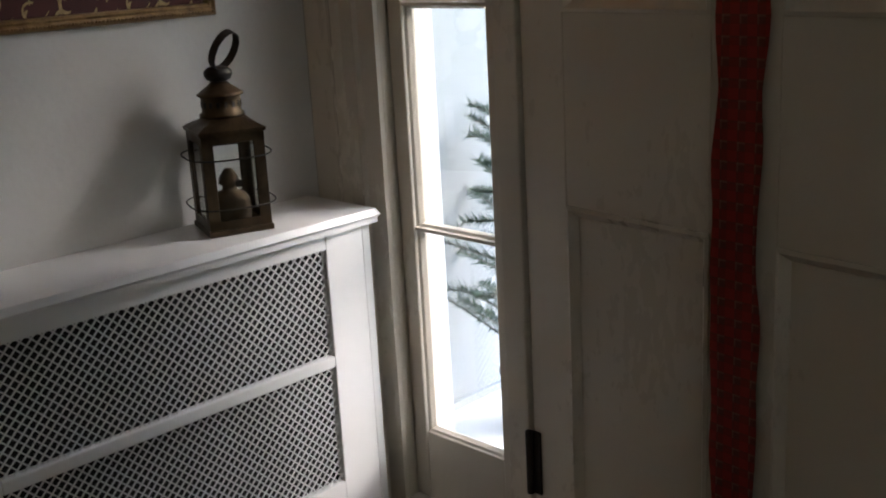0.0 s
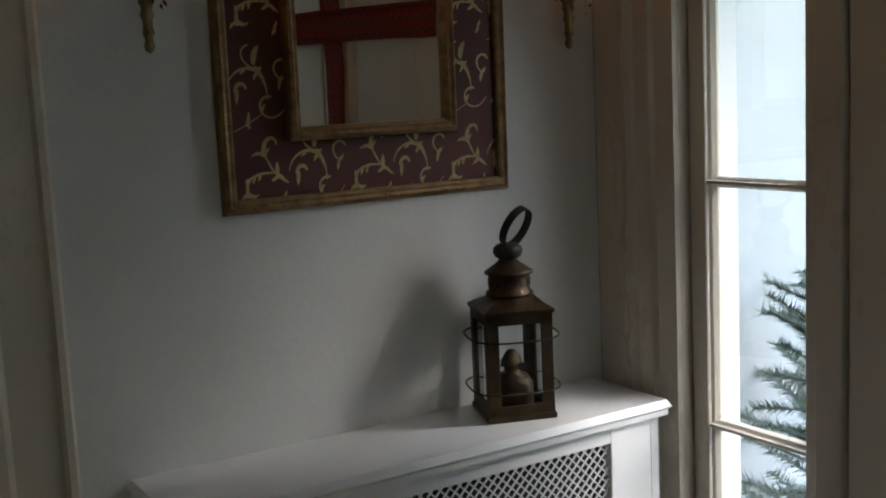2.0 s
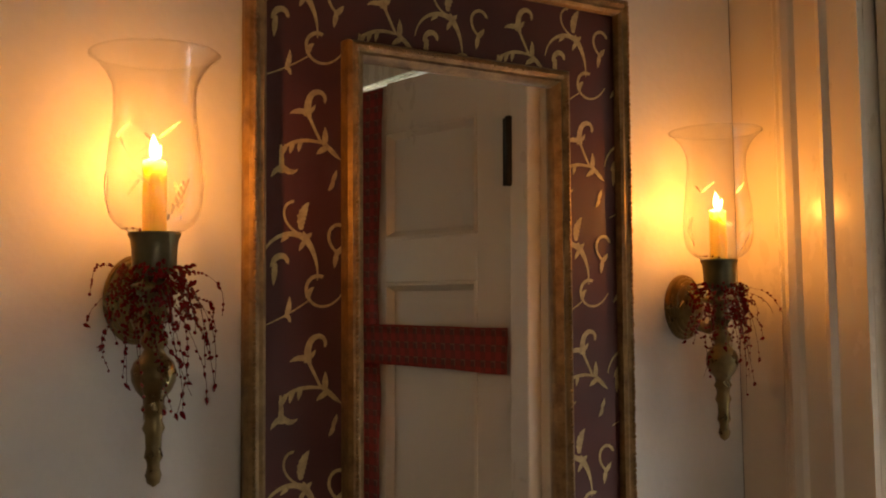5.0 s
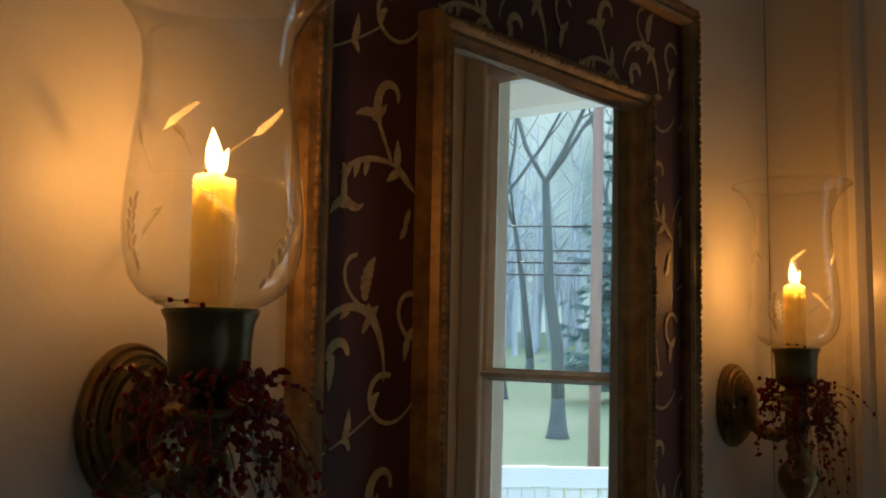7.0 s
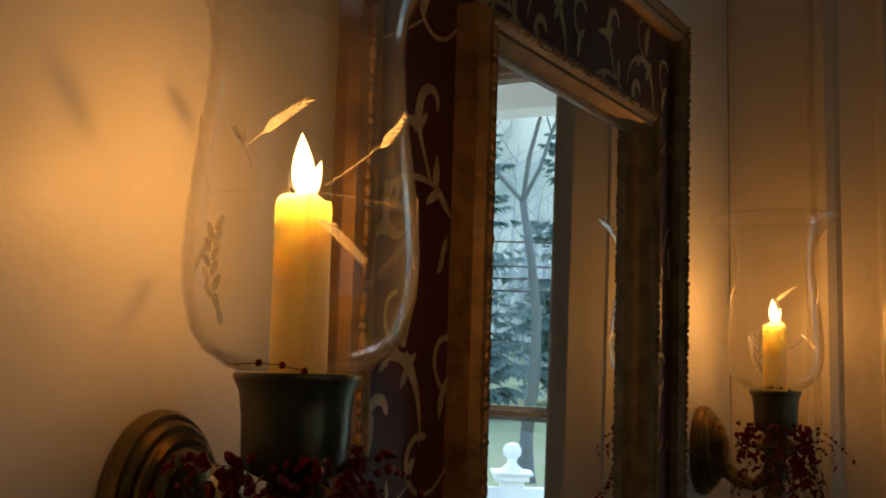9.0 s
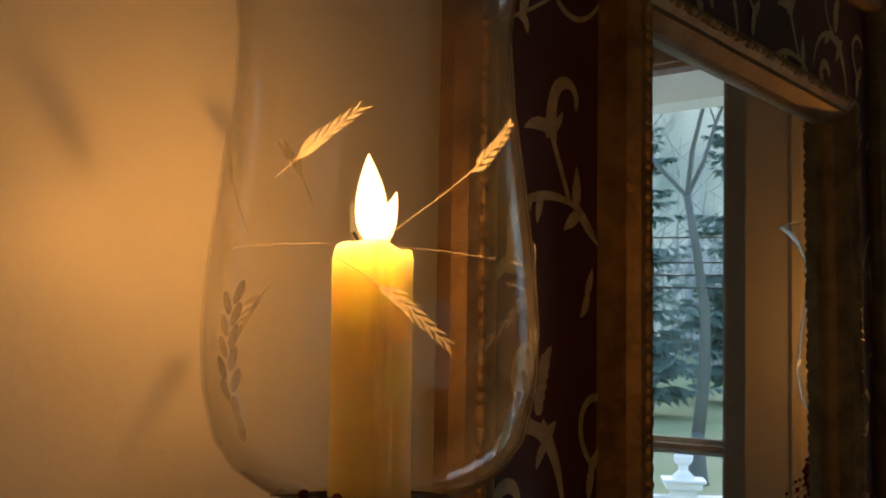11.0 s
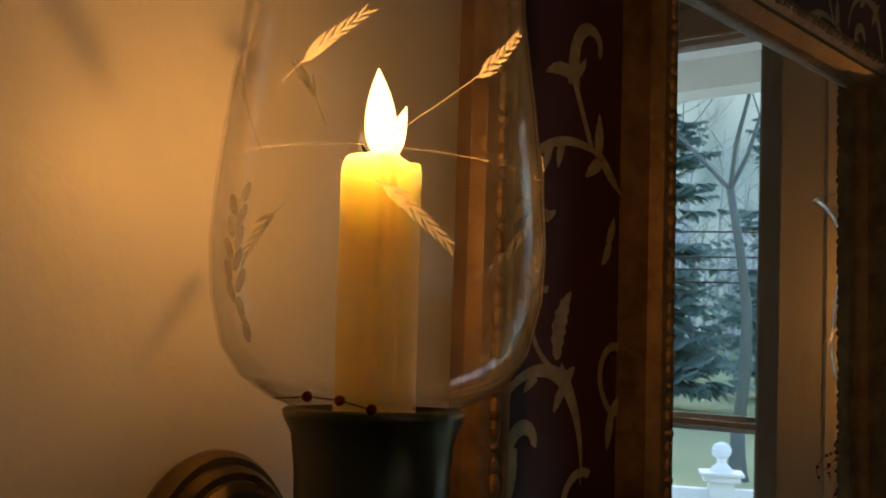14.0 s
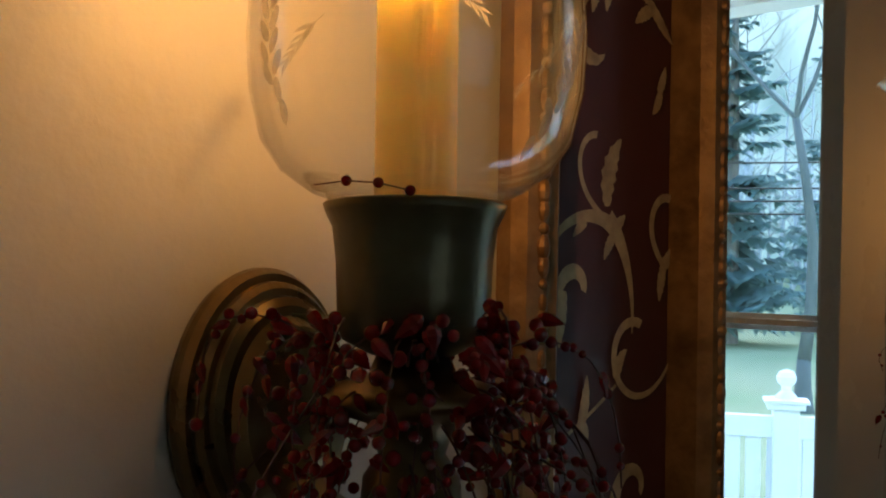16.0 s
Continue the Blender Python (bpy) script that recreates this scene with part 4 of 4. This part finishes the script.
def garland(x, y, zr, seed, spread):
    rnd = random.Random(seed)
    g = thing("berry_garland", "garland of dark red berries wired round the brass sconce", "berry garland", "garlands on the sconces")
    g.matrix_world = pose(x, y, zr)

    def berry(p, r):
        o = new("berry", BERRY_MESH)
        o.parent = g
        o.matrix_basis = Matrix.Translation(p) @ Matrix.Diagonal((r, r, r, 1))

    def bud(p, r):
        o = new("bud", BUD_MESH)
        o.parent = g
        o.matrix_basis = Matrix.LocRotScale(Vector(p), Euler((rnd.uniform(-1.2, 1.2), rnd.uniform(-1.2, 1.2), rnd.uniform(0, 6.3))), (r * rnd.uniform(0.6, 1.0), r * rnd.uniform(0.5, 0.8), r))

    for k in range(50):
        a = rnd.uniform(0, 2 * math.pi)
        if math.sin(a) > 0.2 and rnd.random() < 0.75:
            a = -a
        r0 = rnd.uniform(0.014, 0.025)
        z0 = -0.030 - rnd.random() * 0.045
        ln = rnd.uniform(0.015, 0.055) if rnd.random() < 0.50 else rnd.uniform(0.05, 0.125)
        drift = (rnd.gauss(-0.002, 0.016), rnd.gauss(-0.004, 0.010), rnd.uniform(0, 6.3))
        out = rnd.uniform(0.002, 0.028) * spread
        up = rnd.uniform(-0.004, 0.018)
        pts = []
        for i in range(9):
            q = i / 8
            r = r0 + out * math.sin(q * 1.9)
            yy = min(r * math.sin(a), 0.050)
            wob = 0.0065 * math.sin(q * 6 + drift[2]) * q
            pts.append((r * math.cos(a + 0.25 * q) + drift[0] * q + wob, yy + drift[1] * q + wob, z0 + up * math.sin(q * 3.1) - ln * q ** 1.4))
        bm = bmesh.new()
        tube(bm, pts, 0.00032, 4)
        part("wire", bm, WIRE, g)
        # beads strung along the wire, a few of them side by side, a larger one at some ends
        for i in range(2, 9):
            for h in (0.0, 0.5):
                if h and i == 8 or rnd.random() < 0.42:
                    continue
                p = Vector(pts[i]) if not h else (Vector(pts[i]) + Vector(pts[i + 1])) / 2
                if rnd.random() < 0.80:
                    berry(p + Vector((rnd.uniform(-1, 1), rnd.uniform(-1, 1), rnd.uniform(-1, 1))) * 0.0011, rnd.uniform(0.0011, 0.0018))
                else:
                    bud(p, rnd.uniform(0.0020, 0.0032))
        if rnd.random() < 0.35:
            bud(pts[8], rnd.uniform(0.0030, 0.0040))
    for k in range(280):
        a = rnd.uniform(0, 2 * math.pi)
        z = -0.030 - abs(rnd.gauss(0, 0.030))
        r = rnd.uniform(0.016 if z < -0.055 else 0.022, 0.040)
        p = (r * math.cos(a), min(r * math.sin(a), 0.04), z)
        if rnd.random() < 0.55:
            berry(p, rnd.uniform(0.0013, 0.0022))
        else:
            bud(p, rnd.uniform(0.0024, 0.0037))
    # one sprig stands up in front of the cup's rim
    sp = [(-0.028, -0.013, 0.0035), (-0.0205, -0.0185, 0.0042), (-0.013, -0.023, 0.0035), (-0.0055, -0.026, 0.0015)]
    ca, sa = math.cos(-0.62), math.sin(-0.62)
    sp = [(p[0] * ca - p[1] * sa, p[0] * sa + p[1] * ca, p[2]) for p in sp]
    bm = bmesh.new()
    tube(bm, sp, 0.00025, 4)
    part("wire", bm, WIRE, g)
    for p in sp[1:]:
        berry(p, 0.0014)
    return g


garland(-0.8777, -0.0919, 1.6685, 5, 1.1)
garland(-0.1205, -0.0900, 1.6605, 9, 0.9)

# ---- the porch and the street outside ----
def ground_z(x, y):
    d = x * 0.8 - y * 0.6
    return -0.02 - 0.25 * min(1, max(0, (d - 3) / 8)) + 0.9 * max(0, min(1, (d - 22) / 30)) + 2.2 * max(0, (d - 40) / 60)


bm = bmesh.new()
N = 46
gx = [-180, -60, -12, -3.2, 0.05] + [0.14 + 260 * (k / N) ** 2.2 for k in range(N + 1)]
gy = [-220 * ((k / N) ** 2.2) + 3 for k in range(N + 1)][::-1] + [6, 14, 40, 120]
grid = [[bm.verts.new((x, y, ground_z(x, y) + 0.03 * noise.noise((x * 0.2, y * 0.2, 0)) if x > 0.1 else -0.2)) for y in gy] for x in gx]
for a, b in zip(grid, grid[1:]):
    for k in range(len(gy) - 1):
        bm.faces.new((a[k], b[k], b[k + 1], a[k + 1]))
tagged(part("ground", bm, GRASS, smooth=True), "pale green winter lawn rising gently to the woods", "lawn", kind="structure")
tagged(part("porch_floor", boxes(((0.141, -1.9, -0.10), (1.9, 0.28, 0.045))), PORCHWHITE), "white painted porch floor outside the door", "porch floor", kind="structure")
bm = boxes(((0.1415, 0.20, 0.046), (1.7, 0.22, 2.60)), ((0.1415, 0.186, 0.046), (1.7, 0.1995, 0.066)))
tagged(part("porch_wall", bm, PORCHSHADE), "white side wall of the porch with shade in its blue-grey colour", "porch wall", kind="structure")
tagged(part("porch_ceiling", boxes(((0.1415, -2.2, 2.44), (1.50, 0.199, 2.52)), ((1.40, -2.2, 2.36), (1.50, 0.199, 2.4395))), PORCHWHITE), "white painted porch ceiling with fascia", "porch ceiling", kind="structure")


def shrub():
    """A small potted evergreen by the sidelight."""
    t = thing("potted_evergreen", "small green needled evergreen in a white tub on the porch", "potted shrub")
    t.matrix_world = pose(0.64, -0.035, 0.0455)
    rnd = random.Random(3)
    bm = bmesh.new()
    lathe(bm, [(0.0, 0.0), (0.0, 0.065), (0.13, 0.08), (0.15, 0.087), (0.16, 0.085), (0.155, 0.074), (0.13, 0.0)], 28)
    part("tub", bm, PORCHWHITE, t, smooth=True)
    bm = bmesh.new()
    tube(bm, [(0, 0, 0.14), (0.01, 0, 0.4), (0, 0.01, 0.83)], [0.012, 0.009, 0.003], 8)
    leaf = bmesh.new()
    for k in range(60):
        z = 0.17 + 0.66 * (k / 60)
        a = k * 2.4
        ln = (0.33 - 0.16 * (k / 60)) * rnd.uniform(0.6, 1.2)
        p0 = Vector((0, 0, z))
        d = Vector((math.cos(a), math.sin(a), rnd.uniform(0.1, 1.0))).normalized()
        pts = [p0 + d * ln * q + Vector((0, 0, -0.10 * ln * q * q)) for q in (0, 0.3, 0.6, 0.85, 1.0)]
        tube(bm, pts, [0.004, 0.003, 0.0025, 0.002, 0.001], 5)
        for i in range(260):
            q = 0.08 + 0.92 * i / 260
            j = min(3, int(q * 4))
            base = p0 + d * ln * q + Vector((0, 0, -0.10 * ln * q * q))
            s = d.cross(Vector((0, 0, 1))).normalized() * (1 if i % 2 else -1)
            tip = base + (s * 0.8 + d * 0.55 + Vector((0, 0, rnd.uniform(-0.5, 0.7)))) * rnd.uniform(0.022, 0.042)
            w = d * 0.0018
            leaf.faces.new([leaf.verts.new(v) for v in (base - w, base + w, tip)])
    part("stems", bm, BARK, t)
    part("needles", leaf, YEW, t, "dark green flat needles")["kind"] = "stuff"


shrub()


def street(direction, dist):
    """A point at a bearing (degrees below +x) and a distance from the sidelight."""
    a = radians(direction)
    return 0.1 + dist * math.cos(a), -0.38 - dist * math.sin(a)


def bare_tree(name, direction, dist, height, r, seed, label, lean=0.0, depth=5):
    rnd = random.Random(seed)
    x, y = street(direction, dist)
    t = thing(name, label, "tree")
    t.matrix_world = pose(x, y, ground_z(x, y) - 0.05)
    trunk, limbs = bmesh.new(), bmesh.new()

    def grow(p, d, ln, rad, level, bm):
        pts, rs = [p], [rad]
        for i in range(4):
            d = (d + Vector((rnd.gauss(0, 0.10), rnd.gauss(0, 0.10), 0.05 + rnd.gauss(0, 0.05)))).normalized()
            p = p + d * ln / 4
            pts.append(p)
            rs.append(rad * (1 - 0.11 * (i + 1)))
            if level > 0 and level < depth and i >= 1 and rnd.random() < 0.85:
                side = Vector((rnd.gauss(0, 1), rnd.gauss(0, 1), rnd.uniform(0.1, 0.7))).normalized()
                grow(p, (d * 0.5 + side * 0.8).normalized(), ln * rnd.uniform(0.5, 0.72), rs[-1] * 0.5, level + 1, limbs)
        tube(bm, pts, rs, 9 if level == 0 else (6 if level < 3 else 4))
        if level < depth:
            for k in range(2 if level else 3):
                side = Vector((rnd.gauss(0, 1), rnd.gauss(0, 1), rnd.uniform(0.0, 0.5))).normalized()
                grow(p, (d * 0.8 + side * 0.6).normalized(), ln * rnd.uniform(0.6, 0.8), rs[-1] * 0.68, level + 1, limbs)

    bm = trunk
    lathe(bm, [(0.0, r * 1.9), (0.15, r * 1.5), (0.5, r * 1.15), (0.9, r)], 12)
    grow(Vector((0, 0, 0.85)), Vector((lean, 0, 1)).normalized(), height * 0.36, r, 0, trunk)
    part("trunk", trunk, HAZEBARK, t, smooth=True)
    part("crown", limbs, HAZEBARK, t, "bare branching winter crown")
    return t


def conifer(direction, dist, height, width, seed, gap=1.6):
    rnd = random.Random(seed)
    x, y = street(direction, dist)
    t = thing("spruce_tree", "tall blue-green spruce on the far lawn, haze in its pale colour", "spruce tree", "spruces across the road")
    t.matrix_world = pose(x, y, ground_z(x, y) - 0.05)
    bm = bmesh.new()
    tube(bm, [(0, 0, 0), (0, 0, height * 0.5), (0, 0, height)], [width * 0.05, width * 0.03, 0.02], 8)
    part("trunk", bm, BARK, t)
    bm = bmesh.new()
    n = 240
    for k in range(n):
        q = rnd.random() ** 1.3
        z = gap + (height - gap) * q
        ln = width * 0.5 * (1 - q) ** 0.85 * rnd.uniform(0.65, 1.1) + 0.1
        a = k * 2.399 + rnd.uniform(-0.3, 0.3)
        d = Vector((math.cos(a), math.sin(a), -0.18))
        s = Vector((-math.sin(a), math.cos(a), 0))
        for i in range(14):
            u = 0.12 + 0.88 * rnd.random()
            c = Vector((0, 0, z)) + d * ln * u + Vector((0, 0, 0.22 * ln * u * u))
            w = ln * 0.22 * (1.15 - u) + 0.10
            for sg in (-1, 1):
                tip = c + s * sg * w * rnd.uniform(0.7, 1.3) + d * w * 0.6 + Vector((0, 0, -w * rnd.uniform(0.2, 0.8)))
                e = d * (0.08 + 0.22 * w)
                bm.faces.new([bm.verts.new(v) for v in (c - e, c + e, tip)])
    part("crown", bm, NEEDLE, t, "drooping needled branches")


bare_tree("bare_tree", 33.7, 22.5, 13.0, 0.15, 11, "tall bare grey maple on the lawn")
bare_tree("bare_tree", 36.8, 33.0, 15.0, 0.17, 12, "tall bare grey tree on the far lawn", depth=4)
bare_tree("bare_tree", 25.6, 17.5, 11.0, 0.11, 14, "leaning bare grey tree with spreading roots", lean=-0.10)
bare_tree("bare_tree", 31.4, 38.0, 15.0, 0.15, 16, "bare grey tree before the woods", depth=4)
bare_tree("bare_tree", 35.2, 42.0, 14.0, 0.15, 17, "bare grey tree before the woods", depth=4)
conifer(29.4, 33.0, 13.0, 5.5, 21, 0.8)
conifer(23.4, 40.0, 15.0, 6.5, 24, 1.0)

# utility pole with its lines
px, py = street(31.7, 16.5)
pole = thing("utility_pole", "weathered red-brown wooden utility pole beside the road", "utility pole")
pole.matrix_world = pose(px, py, ground_z(px, py) - 0.05)
bm = bmesh.new()
lathe(bm, [(0, 0.10), (3.0, 0.092), (9.5, 0.075), (9.52, 0.0)], 14)
part("shaft", bm, POLEWOOD, pole, smooth=True)
part("crossarm", boxes(((-0.05, -1.0, 8.6), (0.05, 1.0, 8.72)), bevel=0.01), POLEWOOD, pole)
for z in (3.55, 3.85, 4.15, 4.75):
    w = thing("overhead_line", "black overhead cable along the road", "cable", "cables along the road")
    bm = bmesh.new()
    ax, ay = street(58, 30)
    bx, by = street(2, 28)
    pts = []
    for k in range(25):
        q = k / 24
        pts.append((ax + (bx - ax) * q, ay + (by - ay) * q, z + 0.35 * (4 * (q - 0.5) ** 2) - 0.1))
    tube(bm, pts, 0.022, 5)
    part("cable", bm, IRON, w)


# white picket fence with post
def fence():
    f = thing("picket_fence", "white painted picket fence with turned post finials", "picket fence")
    pts = [street(d, r) for d, r in ((52, 4.2), (46, 4.5), (40, 4.8), (34.5, 5.0), (30.0, 5.1), (26.2, 5.1), (17, 5.4), (9, 6.0))]
    pk = None
    for (ax, ay), (bx, by) in zip(pts, pts[1:]):
        dx, dy = bx - ax, by - ay
        ln = math.hypot(dx, dy)
        ang = math.degrees(math.atan2(dy, dx))
        z0 = ground_z(ax, ay)
        for za, zb, wd in ((0.18, 0.27, 0.02), (0.94, 1.06, 0.035)):
            r = part("rail", boxes(((0, -wd, za), (ln, wd, zb)), bevel=0.006), PORCHWHITE, f)
            r.matrix_basis = pose(ax, ay, z0, 0, 0, ang)
        n = int(ln / 0.085)
        for k in range(n):
            if pk is None:
                bm = boxes(((-0.0405, -0.012, 0.1), (0.0405, 0.012, 0.938)))
                pk = part("picket", bm, PORCHWHITE, f)
                q = pk
            else:
                q = new("picket", pk.data)
                q.parent = f
            u = (k + 0.5) / n
            q.matrix_basis = pose(ax + dx * u, ay + dy * u, z0, 0, 0, ang)
    for k in (1, 5, 6):
        ax, ay = pts[k]
        z0 = ground_z(ax, ay)
        bm = boxes(((-0.07, -0.07, 0), (0.07, 0.07, 1.10)), ((-0.10, -0.10, 1.1005), (0.10, 0.10, 1.135)), ((-0.12, -0.12, 1.1355), (0.12, 0.12, 1.155)), bevel=0.005)
        lathe(bm, [(1.1555, 0.07), (1.18, 0.05), (1.20, 0.026), (1.225, 0.026), (1.245, 0.05), (1.275, 0.055), (1.305, 0.04), (1.32, 0.0)], 20)
        p = part("post", bm, PORCHWHITE, f)
        p.matrix_basis = pose(ax, ay, z0, 0, 0, -30)


fence()

# far woods: many thin trunks and twigs, their haze painted as pale grey
woods = bmesh.new()
rnd = random.Random(77)
for k in range(420):
    d = rnd.uniform(-6, 66)
    r = rnd.uniform(55, 95)
    x, y = street(d, r)
    z = ground_z(x, y)
    h = rnd.uniform(6, 15)
    lx, ly = rnd.gauss(0, 0.8), rnd.gauss(0, 0.8)
    tube(woods, [(x, y, z), (x + lx * 0.4, y + ly * 0.4, z + h * 0.5), (x + lx, y + ly, z + h)], [0.16, 0.10, 0.02], 4)
    for i in range(9):
        q = rnd.uniform(0.25, 0.95)
        a = rnd.uniform(0, 6.28)
        ln = rnd.uniform(1.5, 4.0)
        b0 = Vector((x + lx * q, y + ly * q, z + h * q))
        tube(woods, [b0, b0 + Vector((math.cos(a) * ln * 0.5, math.sin(a) * ln * 0.5, ln * 0.45)), b0 + Vector((math.cos(a) * ln, math.sin(a) * ln, ln * 0.75))], [0.05, 0.035, 0.012], 3)
tagged(part("far_woods", woods, FARWOOD), "leafless winter woods in the distance, haze in their pale grey", "woods", kind="stuff")

# glowing backdrop sheet for the misty wooded hillside, far behind everything
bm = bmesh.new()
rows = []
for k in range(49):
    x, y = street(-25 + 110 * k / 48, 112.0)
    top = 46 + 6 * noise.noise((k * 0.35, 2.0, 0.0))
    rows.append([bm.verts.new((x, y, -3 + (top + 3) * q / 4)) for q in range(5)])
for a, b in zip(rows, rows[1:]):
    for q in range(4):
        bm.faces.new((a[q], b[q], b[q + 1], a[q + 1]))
tagged(part("backdrop", bm, MIST), "glowing sheet painted as a distant misty blue-grey wooded hillside", "hillside", kind="structure")
